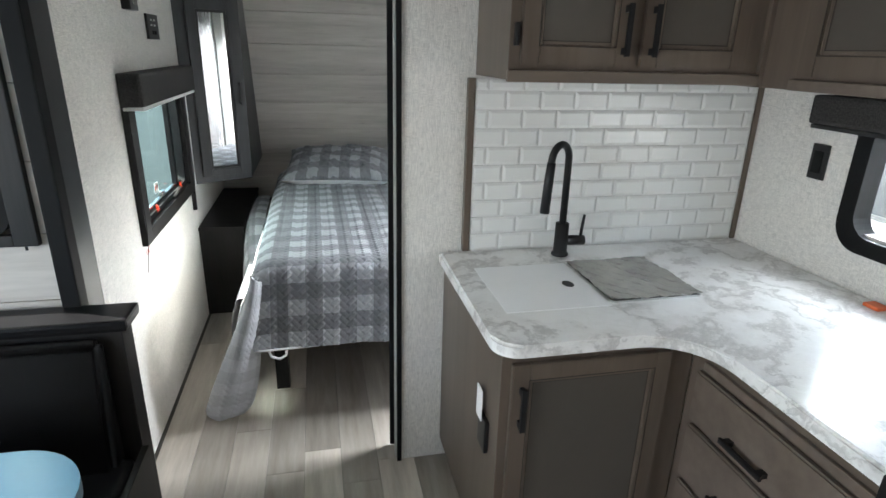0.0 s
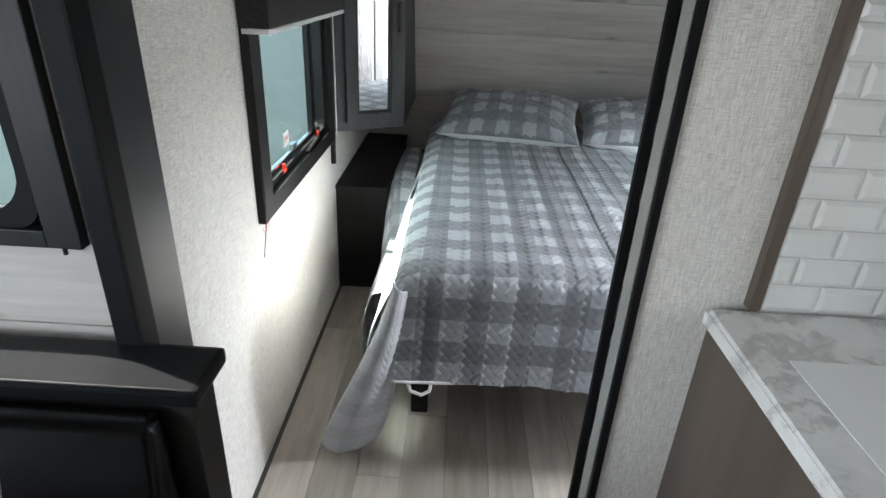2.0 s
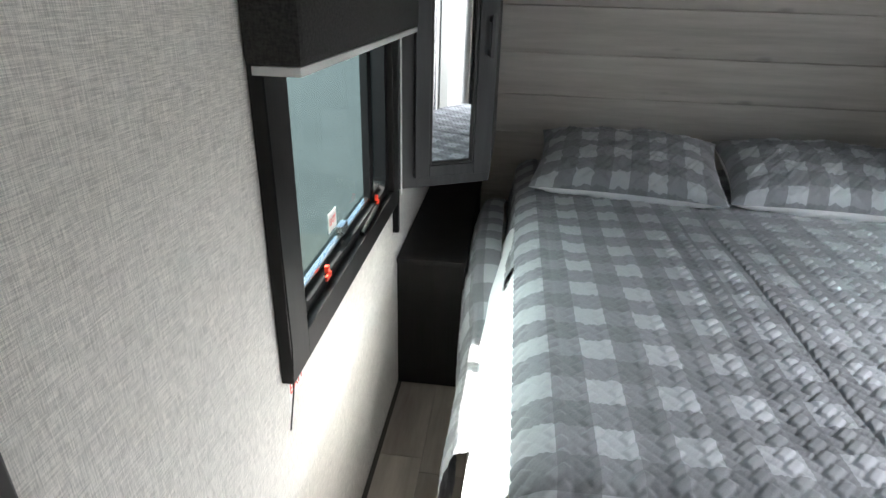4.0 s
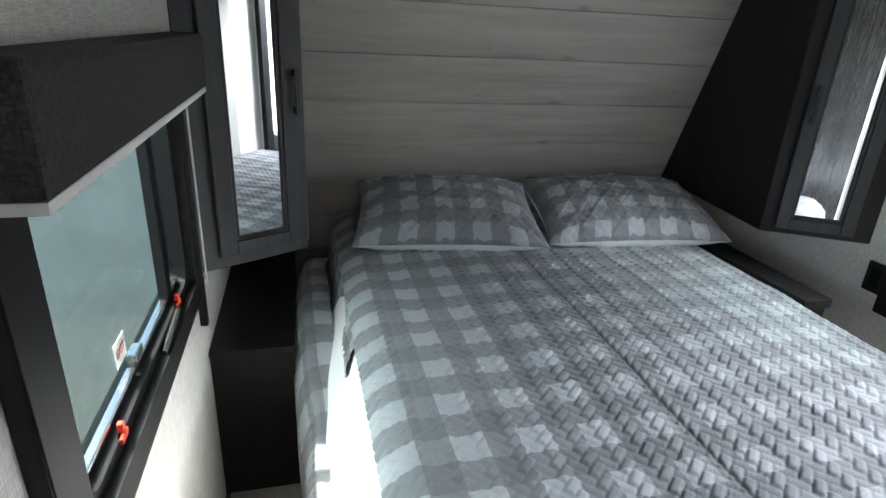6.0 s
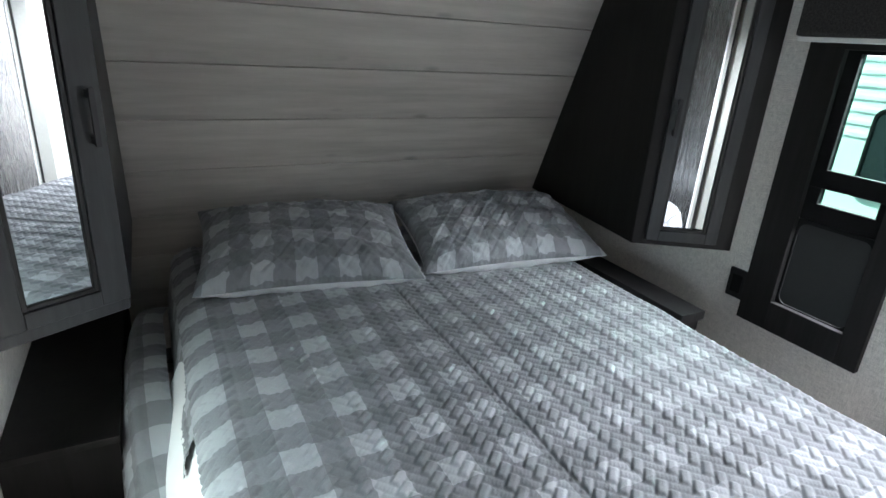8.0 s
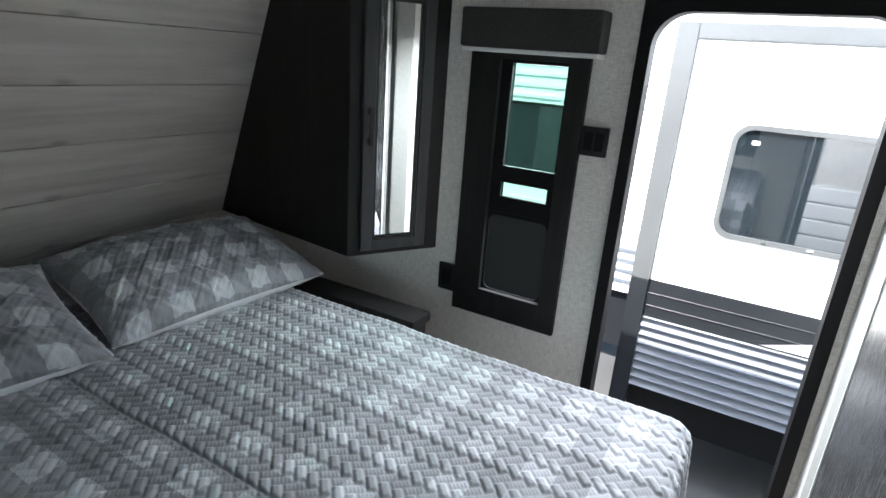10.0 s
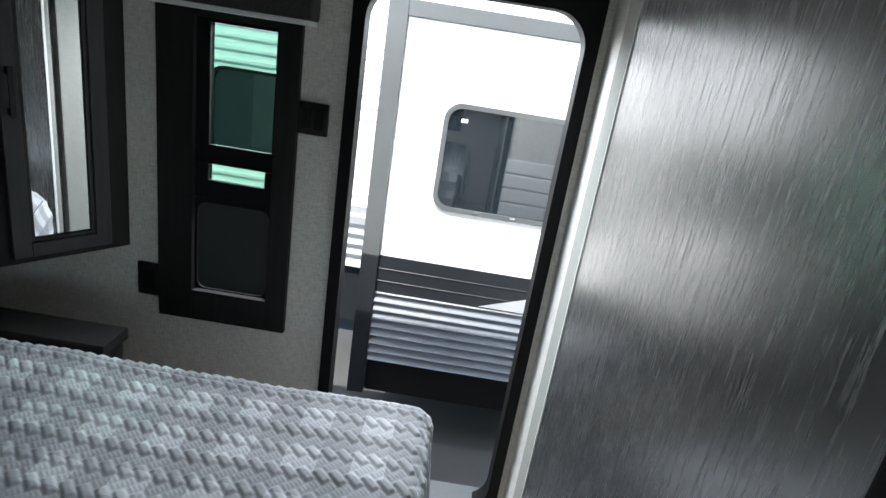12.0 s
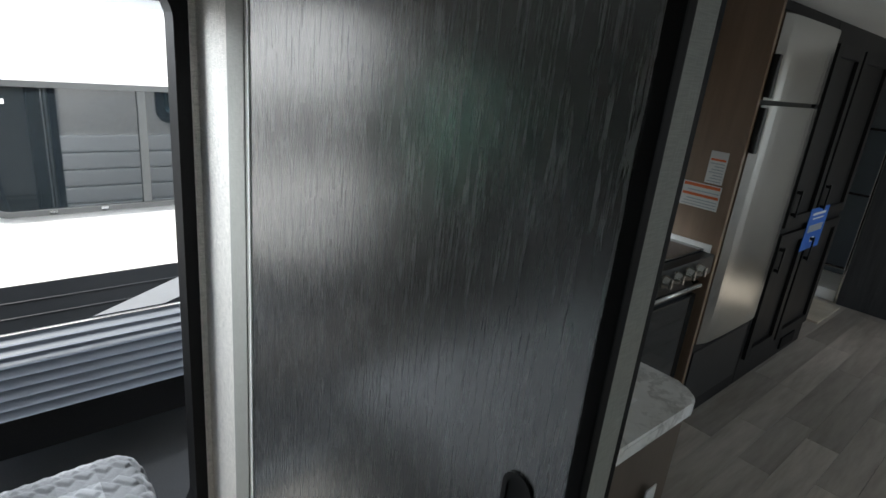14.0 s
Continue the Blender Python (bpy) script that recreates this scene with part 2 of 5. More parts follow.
def plaid(name, period=0.145, tones=(0.45, 0.225, 0.15), painted_sheen=0.0):
    """Buffalo check in three greys, laid out by the cloth's own UV in metres, with a fine weave."""
    m, t, s = nodes_of(name, 0.85)
    uv = t.nodes.new("ShaderNodeUVMap")
    sep = t.nodes.new("ShaderNodeSeparateXYZ")
    t.links.new(uv.outputs[0], sep.inputs[0])
    bands = []
    for i in (0, 1):
        f = math_of(t, "FRACT", math_of(t, "MULTIPLY", sep.outputs[i], 1 / period))
        bands.append(math_of(t, "GREATER_THAN", f, 0.5))
    both = math_of(t, "MULTIPLY", math_of(t, "ADD", bands[0], bands[1]), 0.5)
    c = ramp_of(t, both, tuple((p, shaded((0.975, 0.99, 1.04), k)) for p, k in zip((0.0, 0.5, 1.0), tones)))
    # sheen put into the colour: the check blurs to one grey across u
    if painted_sheen:
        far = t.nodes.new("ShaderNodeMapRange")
        far.inputs[1].default_value, far.inputs[2].default_value, far.inputs[3].default_value, far.inputs[4].default_value = 0.45, 0.85, 0.0, painted_sheen
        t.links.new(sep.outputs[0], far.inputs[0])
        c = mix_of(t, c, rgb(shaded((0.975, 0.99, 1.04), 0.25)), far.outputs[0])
    thread = noise_of(t, coords(t, (1, 6, 1), "UV"), 260, 2)
    broad = noise_of(t, coords(t, (1, 1, 1), "UV"), 9, 3)
    c = mix_of(t, c, ramp_of(t, thread, ((0.3, (0.12, 0.125, 0.135)), (0.7, (0.42, 0.43, 0.45)))), 0.25)
    c = mix_of(t, c, ramp_of(t, broad, ((0.3, (0.22, 0.225, 0.24)), (0.7, (0.32, 0.325, 0.34)))), 0.15)
    t.links.new(c, s.inputs["Base Color"])
    s.inputs["Sheen Weight"].default_value = 0.15
    bump_of(t, s, thread, 0.3, 0.001)
    return m


# the quilt's far side carries the painted sheen, its check stays even
M_QUILT = plaid("plaid_quilt", tones=(0.42, 0.16, 0.085), painted_sheen=0.34)
M_PILLOW = plaid("plaid_pillow", 0.145, (0.42, 0.16, 0.085))
M_TAIL = plaid("pale_plaid_lining", 0.145, (0.66, 0.56, 0.48))


# ---- building blocks ----
def add_box(bm, x0, x1, y0, y1, z0, z1, bevel=0.0):
    made = bmesh.ops.create_cube(bm, size=1)["verts"]
    for v in made:
        v.co = Vector((x0 + (v.co.x + 0.5) * (x1 - x0), y0 + (v.co.y + 0.5) * (y1 - y0), z0 + (v.co.z + 0.5) * (z1 - z0)))
    if bevel:
        edges = list({e for v in made for e in v.link_edges})
        bmesh.ops.bevel(bm, geom=edges, offset=bevel, segments=2, affect="EDGES", profile=0.7)


def put_mesh(name, bm, material, smooth=False):
    me = bpy.data.meshes.new(name)
    bmesh.ops.recalc_face_normals(bm, faces=bm.faces[:])
    bm.to_mesh(me)
    bm.free()
    me.materials.append(material)
    if smooth:
        me.polygons.foreach_set("use_smooth", [True] * len(me.polygons))
    return new(name, me)


def under(ob, parent):
    """Makes ob a part of parent, staying where it is."""
    up = parent.matrix_basis.copy()
    p = parent
    while p.parent:
        up = p.parent.matrix_basis @ p.matrix_parent_inverse @ up
        p = p.parent
    ob.parent = parent
    ob.matrix_parent_inverse = up.inverted()
    return ob


def part(name, bm, material, parent, label="", smooth=False):
    ob = put_mesh(name, bm, material, smooth)
    if parent:
        under(ob, parent)
    return tagged(ob, label)


def thing(name, at, label, category, group="", kind=""):
    ob = new(name)
    ob.empty_display_size = 0.05
    ob.location = at
    ob.matrix_basis = Matrix.Translation(at)
    return tagged(ob, label, category, group, kind)


def slab(name, box, material, parent=None, bevel=0.003, label=""):
    bm = bmesh.new()
    add_box(bm, *box, bevel)
    return part(name, bm, material, parent, label)


def boxes(name, some, material, parent=None, bevel=0.0, label=""):
    bm = bmesh.new()
    for b in some:
        add_box(bm, *b, bevel)
    return part(name, bm, material, parent, label)


def structure(ob, label, category):
    return tagged(ob, label, category, "", "structure")


def rounded(w, h, r, n=6):
    """Corner points of a rounded rectangle about the origin, anticlockwise."""
    out = []
    for cx, cy, a in ((w / 2 - r, h / 2 - r, 0), (-w / 2 + r, h / 2 - r, 90), (-w / 2 + r, -h / 2 + r, 180), (w / 2 - r, -h / 2 + r, 270)):
        for i in range(n + 1):
            b = radians(a + 90 * i / n)
            out.append((cx + r * math.cos(b), cy + r * math.sin(b)))
    return out


def ring(bm, outer, inner, place, depth):
    """A frame between two closed outlines of equal length; place(u, v, d) gives the point at depth d."""
    n = len(outer)
    rows = [[bm.verts.new(place(u, v, d)) for u, v in line] for line, d in ((outer, 0), (outer, depth), (inner, depth), (inner, 0))]
    for k in range(4):
        a, b = rows[k], rows[(k + 1) % 4]
        for i in range(n):
            j = (i + 1) % n
            bm.faces.new((a[i], a[j], b[j], b[i]))


def sheet(bm, outline, place, depth):
    front = [bm.verts.new(place(u, v, depth)) for u, v in outline]
    back = [bm.verts.new(place(u, v, 0)) for u, v in outline]
    bm.faces.new(front)
    bm.faces.new(back[::-1])
    for i in range(len(outline)):
        j = (i + 1) % len(outline)
        bm.faces.new((front[i], front[j], back[j], back[i]))


def on_x(x, y, z, side=1):
    """Places outlines on a wall x = const; depth goes to +x (side 1) or -x (side -1)."""
    return lambda u, v, d: (x + side * d, y + u, z + v)


def on_y(y, x, z, side=1):
    return lambda u, v, d: (x + u, y + side * d, z + v)


def tube(bm, points, radius, n=12, cap=True):
    """A round bar along a list of points."""
    pts = [Vector(p) for p in points]
    rings = []
    side = None
    for i, p in enumerate(pts):
        way = (pts[min(i + 1, len(pts) - 1)] - pts[max(i - 1, 0)]).normalized()
        if side is None:
            side = way.orthogonal().normalized()
        side = (side - way * side.dot(way)).normalized()
        other = way.cross(side)
        r = radius[i] if isinstance(radius, (list, tuple)) else radius
        rings.append([bm.verts.new(p + r * (math.cos(2 * math.pi * k / n) * side + math.sin(2 * math.pi * k / n) * other)) for k in range(n)])
    for a, b in zip(rings, rings[1:]):
        for k in range(n):
            bm.faces.new((a[k], a[(k + 1) % n], b[(k + 1) % n], b[k]))
    if cap:
        bm.faces.new(rings[0][::-1])
        bm.faces.new(rings[-1])


def words(name, text, size, m, material, parent, label=""):
    """Flat lettering as a mesh, centred at the pose m (letters in its x-y plane)."""
    cu = bpy.data.curves.new(name, "FONT")
    cu.body, cu.size, cu.align_x, cu.align_y, cu.extrude = text, size, "CENTER", "CENTER", 0.0003
    tmp = bpy.data.objects.new(name, cu)
    scene.collection.objects.link(tmp)
    me = bpy.data.meshes.new_from_object(tmp.evaluated_get(bpy.context.evaluated_depsgraph_get()))
    bpy.data.objects.remove(tmp)
    me.transform(m)
    me.materials.clear()
    me.materials.append(material)
    ob = new(name, me)
    if parent:
        under(ob, parent)
    return tagged(ob, label)


# ---- structure ----
LEFT, RIGHT, CEIL, REAR = -0.77, 1.60, 2.0, -3.6
SLOPE_Y, SLOPE = 4.83, 0.44  # the head wall: y = SLOPE_Y - SLOPE * z


def head_y(z):
    return SLOPE_Y - SLOPE * z


floor = slab("floor", (-1.8, 1.64, REAR - 0.04, 4.95, -0.12, -0.006), M_SUB, None, 0)
structure(floor, "grey-brown wood-look vinyl plank floor", "floor")

wall_west = boxes("wall_west", [
    (LEFT - 0.04, LEFT, 1.94, 2.51, 0, CEIL), (LEFT - 0.04, LEFT, 3.40, 4.9, 0, CEIL),
    (LEFT - 0.04, LEFT, 2.51, 3.40, 0, 0.85), (LEFT - 0.04, LEFT, 2.51, 3.40, 1.48, CEIL),
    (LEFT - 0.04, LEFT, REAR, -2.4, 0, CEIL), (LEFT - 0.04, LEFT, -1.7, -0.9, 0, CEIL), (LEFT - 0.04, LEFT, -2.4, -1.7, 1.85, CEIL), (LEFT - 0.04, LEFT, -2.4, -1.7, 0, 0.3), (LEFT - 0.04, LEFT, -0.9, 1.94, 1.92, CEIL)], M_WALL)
structure(wall_west, "pale grey linen-textured wallpaper wall", "wall")
wall_east = boxes("wall_east", [
    (RIGHT, RIGHT + 0.04, REAR, 0.5, 0, CEIL), (RIGHT, RIGHT + 0.04, 0.5, 1.46, 0, 1.1), (RIGHT, RIGHT + 0.04, 0.5, 1.46, 1.5, CEIL),
    (RIGHT, RIGHT + 0.04, 1.46, 2.07, 0, CEIL), (RIGHT, RIGHT + 0.04, 2.07, 2.745, 1.77, CEIL),
    (RIGHT, RIGHT + 0.04, 2.745, 2.955, 0, CEIL), (RIGHT, RIGHT + 0.04, 2.955, 3.22, 0, 0.725), (RIGHT, RIGHT + 0.04, 2.955, 3.22, 1.615, CEIL),
    (RIGHT, RIGHT + 0.04, 3.22, 4.9, 0, CEIL)], M_WALL)
structure(wall_east, "pale grey linen-textured wallpaper wall", "wall")
wall_south = slab("wall_south", (LEFT - 0.04, RIGHT + 0.04, REAR - 0.04, REAR, 0, CEIL), M_WALL, None, 0)
structure(wall_south, "pale wall at the rear end", "wall")
ceiling = boxes("ceiling", [(LEFT - 0.04, RIGHT + 0.04, REAR - 0.04, 4.2, CEIL, CEIL + 0.05), (-1.84, LEFT - 0.04, -0.94, 1.86, 1.92, 1.97)], M_CEIL)
structure(ceiling, "smooth off-white ceiling panels", "ceiling")
slide_room = boxes("wall_slide", [
    (-1.84, -1.8, -0.94, -0.25, 0, 1.92), (-1.84, -1.8, 1.05, 1.86, 0, 1.92), (-1.84, -1.8, -0.25, 1.05, 0, 0.95), (-1.84, -1.8, -0.25, 1.05, 1.55, 1.92),
    (-1.8, LEFT - 0.04, -0.94, -0.9, 0, 1.92)], M_WALL)
structure(slide_room, "pale walls of the dinette slide-out", "wall")

# the slide-out's end wall, with its window opening, and the sloped head wall: backing first, boards later
wall_end = boxes("wall_slide_end", [
    (-1.8, -1.535, 1.815, 1.86, 0, 1.92), (-0.905, LEFT, 1.815, 1.86, 0, 1.92), (-1.535, -0.905, 1.815, 1.86, 0, 1.105), (-1.535, -0.905, 1.815, 1.86, 1.735, 1.92)], M_GROOVE)
structure(wall_end, "whitewashed horizontal plank wall of the slide-out", "wall")
bm = bmesh.new()
add_box(bm, LEFT, RIGHT, 0, 0.05, 0, 2.3)
for v in bm.verts:
    v.co.y += head_y(v.co.z) + 0.014
wall_north = part("wall_north", bm, M_GROOVE, None)
structure(wall_north, "sloped whitewashed horizontal plank wall behind the bed", "wall")
trim = boxes("trim", [(LEFT, RIGHT, head_y(1.97) - 0.03, head_y(1.97) + 0.02, 1.965, CEIL)], M_DARKTRIM)
structure(trim, "dark ceiling trim above the head wall", "trim")

# partition between kitchen and bedroom, with black corner trim on its free end
partition = boxes("wall_partition", [(0.2295, RIGHT, 1.972, 2.03, 0, CEIL)], M_WALL, None, 0.001)
structure(partition, "pale linen-textured partition beside the bedroom opening", "wall")
cap = slab("partition_cap", (0.209, 0.229, 1.976, 2.03, 0, CEIL), M_CAP, partition, 0.002)
slab("jamb_trim", (1.205, 1.305, 2.0305, 2.062, 0, 1.93), M_CAP, partition, 0.004, "grey-beige jamb board")
slab("corner_trim", (0.2115, 0.229, 1.958, 1.9755, 0, CEIL), M_RUBBER, partition, 0.003, "black corner trim")
header = slab("wall_header", (LEFT, 0.20, 1.972, 2.03, 1.9, CEIL), M_WALL, None, 0)
structure(header, "pale header over the bedroom opening", "wall")

# trims round the slide-out opening
fascia = thing("trim_slide", (LEFT, 1.85, 0), "dark grey fascia with a black seal round the slide-out", "trim", "", "structure")
slab("fascia_board", (LEFT - 0.001, LEFT + 0.014, 1.815, 1.945, 0, CEIL), M_GREYTRIM, fascia, 0.002)
slab("seal", (LEFT - 0.03, LEFT + 0.02, 1.757, 1.8148, 0, CEIL), M_RUBBER, fascia, 0.006)

# outside
ground = slab("ground", (-400, 400, -400, 400, -0.9, -0.75), M_ASPHALT, None, 0)
structure(ground, "rough dark asphalt yard", "ground")


# ---- windows and door ----
def window_frame(name, box_outer, box_hole, wall_x, side, material):
    """A flat casing on a wall x = wall_x, standing proud towards side, as one mesh of four boards."""
    y0, y1, z0, z1 = box_outer
    a0, a1, b0, b1 = box_hole
    x0, x1 = sorted((wall_x + side * 0.0005, wall_x + side * 0.024))
    return [(x0, x1, y0, a0, z0, z1), (x0, x1, a1, y1, z0, z1), (x0, x1, a0, a1, z0, b0), (x0, x1, a0, a1, b1, z1)]


win = thing("window_1", (LEFT, 3.0, 0.8), "tinted slider window with a black-brown wooden casing and red escape latches", "window", "", "structure")
boxes("casing", window_frame("c", (2.456, 3.448, 0.818, 1.49), (2.545, 3.365, 0.88, 1.46), LEFT, 1, M_BLACKWOOD), M_BLACKWOOD, win, 0.002)
bm = bmesh.new()
ring(bm, rounded(0.86, 0.62, 0.03), rounded(0.76, 0.52, 0.045), on_x(LEFT - 0.05, 2.955, 1.165, 1), 0.055)
part("window_frame", bm, M_RUBBER, win, "black inner window frame")
bm = bmesh.new()
sheet(bm, rounded(0.78, 0.54, 0.045), on_x(LEFT - 0.035, 2.955, 1.165, 1), 0.004)
pane = part("pane", bm, M_GLASS, win, "blue-green tinted pane")
pane.visible_shadow = False
slab("mullion", (LEFT - 0.03, LEFT - 0.008, 3.185, 3.225, 0.91, 1.42), M_RUBBER, win, 0.003)
slab("track", (LEFT - 0.028, LEFT - 0.012, 2.60, 2.90, 0.908, 0.922), M_STEEL, win, 0.003, "bright metal sill track")
slab("track", (LEFT - 0.028, LEFT - 0.012, 2.92, 3.31, 0.908, 0.922), M_STEEL, win, 0.003, "bright metal sill track")
for y in (2.725, 3.20):
    bm = bmesh.new()
    add_box(bm, LEFT - 0.004, LEFT + 0.010, y - 0.012, y + 0.022, 0.893, 0.905, 0.003)
    add_box(bm, LEFT - 0.002, LEFT + 0.008, y + 0.004, y + 0.016, 0.9045, 0.922, 0.003)
    part("latch", bm, M_RED, win, "red escape latch")
bm = bmesh.new()
tube(bm, [(LEFT + 0.012, 3.0, 0.887), (LEFT + 0.014, 3.04, 0.892), (LEFT + 0.012, 3.18, 0.898)], 0.007, 8)
part("latch_bar", bm, M_STEEL, win)
slab("catch", (LEFT - 0.03, LEFT - 0.012, 2.91, 2.96, 0.9225, 0.94), M_STEEL, win, 0.003)
bm = bmesh.new()
for k in range(9):
    bmesh.ops.create_uvsphere(bm, u_segments=6, v_segments=4, radius=0.004, matrix=Matrix.Translation((LEFT + 0.007, 2.59 + 0.09 * k, 0.872)))
part("screws", bm, M_STEEL, win, "small metal screws")
slab("exit_sticker", (LEFT - 0.0305, LEFT - 0.0295, 2.86, 2.92, 0.942, 0.99), M_STICKER, win, 0, "white exit sticker with red letters")
words("exit_word", "EXIT", 0.024, Matrix.Translation((LEFT - 0.0288, 2.89, 0.966)) @ Euler((radians(90), 0, radians(90))).to_matrix().to_4x4(), M_RED, win)
slab("exit_sticker", (LEFT, LEFT + 0.001, 2.48, 2.56, 0.757, 0.797), M_STICKER, win, 0, "white exit sticker with red letters")
words("exit_word", "EXIT", 0.034, Matrix.Translation((LEFT + 0.0013, 2.52, 0.777)) @ Euler((radians(90), 0, radians(90))).to_matrix().to_4x4(), M_RED, win)

cords = thing("blind_cord", (LEFT + 0.03, 2.46, 0.70), "thin dark blind cords hanging beside the window", "cord")
bm = bmesh.new()
tube(bm, [(LEFT + 0.026, 2.452, 1.36), (LEFT + 0.028, 2.454, 0.9), (LEFT + 0.02, 2.46, 0.80), (LEFT + 0.004, 2.465, 0.70)], 0.0016, 6)
part("cord", bm, M_RUBBER, cords)
bm = bmesh.new()
tube(bm, [(LEFT + 0.03, 3.462, 1.36), (LEFT + 0.03, 3.462, 0.84)], 0.003, 6)
part("cord", bm, M_WHITE, cords, "white cord")
slab("cord_holder", (LEFT, LEFT + 0.022, 3.449, 3.472, 0.70, 0.85), M_RUBBER, cords, 0.004)


def valance(x0, x1, y0, y1, z0, z1, label, hem=None):
    """A fabric-covered roller blind box with the blind's white hem bar under it."""
    top = thing("roller_blind", ((x0 + x1) / 2, (y0 + y1) / 2, z0), label, "blind", "roller blinds")
    bm = bmesh.new()
    add_box(bm, x0, x1, y0, y1, z0, z1, 0.012)
    part("valance_box", bm, M_BLIND, top)
    bm = bmesh.new()
    add_box(bm, x0 + 0.008, x1 - 0.004, y0 + 0.006, y1 - 0.006, z0 - 0.014, z0 - 0.0005, 0.003)
    part("hem_bar", bm, hem or M_WHITE, top, "" if hem else "white hem bar")
    return top


valance(LEFT + 0.0005, LEFT + 0.086, 2.448, 3.462, 1.375, 1.50, "black woven roller blind box with a white hem bar")
valance(RIGHT - 0.10, RIGHT - 0.0005, 2.852, 3.334, 1.632, 1.757, "dark roller blind box over the narrow bedroom window")
valance(RIGHT - 0.09, RIGHT - 0.0005, 0.35, 1.63, 1.415, 1.505, "dark roller blind box under the wall cabinets", M_DARKTRIM)

rwin = thing("window_2", (RIGHT, 3.19, 0.63), "narrow dark-cased bedroom window with green tinted panes", "window", "", "structure")
boxes("casing", window_frame("c", (2.894, 3.324, 0.628, 1.69), (2.962, 3.212, 0.736, 1.60), RIGHT, -1, M_BLACKWOOD), M_BLACKWOOD, rwin, 0.002)
boxes("crossbar", [(RIGHT + 0.004, RIGHT + 0.022, 2.956, 3.219, 1.168, 1.229)], M_RUBBER, rwin, 0.002)
boxes("crossbar", [(RIGHT + 0.004, RIGHT + 0.022, 2.956, 3.219, 1.055, 1.115)], M_RUBBER, rwin, 0.002)
boxes("window_frame", [(RIGHT + 0.001, RIGHT + 0.03, 3.172, 3.2195, 1.229, 1.614), (RIGHT + 0.001, RIGHT + 0.03, 2.9555, 2.974, 1.229, 1.614), (RIGHT + 0.001, RIGHT + 0.03, 2.974, 3.172, 1.588, 1.614), (RIGHT + 0.001, RIGHT + 0.03, 3.172, 3.2195, 1.115, 1.168), (RIGHT + 0.001, RIGHT + 0.03, 2.9555, 2.992, 1.115, 1.168)], M_RUBBER, rwin, 0.002)
for y0, z0, z1 in ((2.974, 1.229, 1.588), (2.992, 1.115, 1.168)):
    p = slab("pane", (RIGHT + 0.012, RIGHT + 0.016, y0, 3.172, z0 + 0.001, z1 - 0.001), M_GREEN, rwin, 0)
    p.visible_shadow = False
bm = bmesh.new()
ring(bm, rounded(0.262, 0.328, 0.004, 8), rounded(0.236, 0.302, 0.03, 8), on_x(RIGHT + 0.001, 3.0875, 0.890, 1), 0.022)
part("screen_frame", bm, M_RUBBER, rwin)
bm = bmesh.new()
sheet(bm, rounded(0.238, 0.304, 0.03, 8), on_x(RIGHT + 0.008, 3.0875, 0.890, 1), 0.003)
part("screen", bm, M_SCREEN, rwin, "dark insect screen").visible_shadow = False

kwin = thing("window_3", (RIGHT, 0.98, 1.05), "wide kitchen window with a thick black rounded frame", "window", "", "structure")
bm = bmesh.new()
ring(bm, rounded(1.04, 0.46, 0.09), rounded(0.93, 0.36, 0.07), on_x(RIGHT - 0.022, 0.98, 1.27, 1), 0.068)
part("window_frame", bm, M_RUBBER, kwin)
bm = bmesh.new()
sheet(bm, rounded(0.95, 0.38, 0.07), on_x(RIGHT + 0.012, 0.98, 1.27, 1), 0.004)
part("pane", bm, M_CLEAR, kwin).visible_shadow = False

dwin = thing("window_4", (-1.2, 1.81, 1.03), "dinette end window in a wide dark wooden casing", "window", "", "structure")
boxes("casing", [(-1.60, -1.546, 1.776, 1.7995, 1.057, 1.85), (-0.894, -0.832, 1.776, 1.7995, 1.057, 1.85), (-1.546, -0.894, 1.776, 1.7995, 1.057, 1.09), (-1.546, -0.894, 1.776, 1.7995, 1.75, 1.85)], M_BLACKWOOD, dwin, 0.003)
bm = bmesh.new()
ring(bm, rounded(0.65, 0.658, 0.05), rounded(0.604, 0.60, 0.075), on_y(1.782, -1.22, 1.42, 1), 0.036)
part("window_frame", bm, M_RUBBER, dwin)
bm = bmesh.new()
sheet(bm, rounded(0.612, 0.608, 0.08), on_y(1.808, -1.22, 1.42, 1), 0.004)
part("pane", bm, M_GLASS, dwin).visible_shadow = False
bm = bmesh.new()
tube(bm, [(-0.865, 1.778, 1.0565), (-0.865, 1.778, 1.046)], 0.004, 8)
part("screw", bm, M_BLACK, dwin)

door = thing("door_1", (RIGHT, 2.41, 0), "open entry doorway with a black rounded frame", "door", "", "structure")
bm = bmesh.new()
OUT = rounded(0.705, 1.86, 0.004, 8)
INN = rounded(0.628, 1.75, 0.10, 8)
ring(bm, OUT, INN, on_x(RIGHT - 0.016, 2.407, 0.89, 1), 0.075)
part("door_frame", bm, M_RUBBER, door)
slab("sill", (RIGHT - 0.01, RIGHT + 0.09, 2.095, 2.719, 0.012, 0.03), M_ALU, door, 0.004, "aluminium door sill")


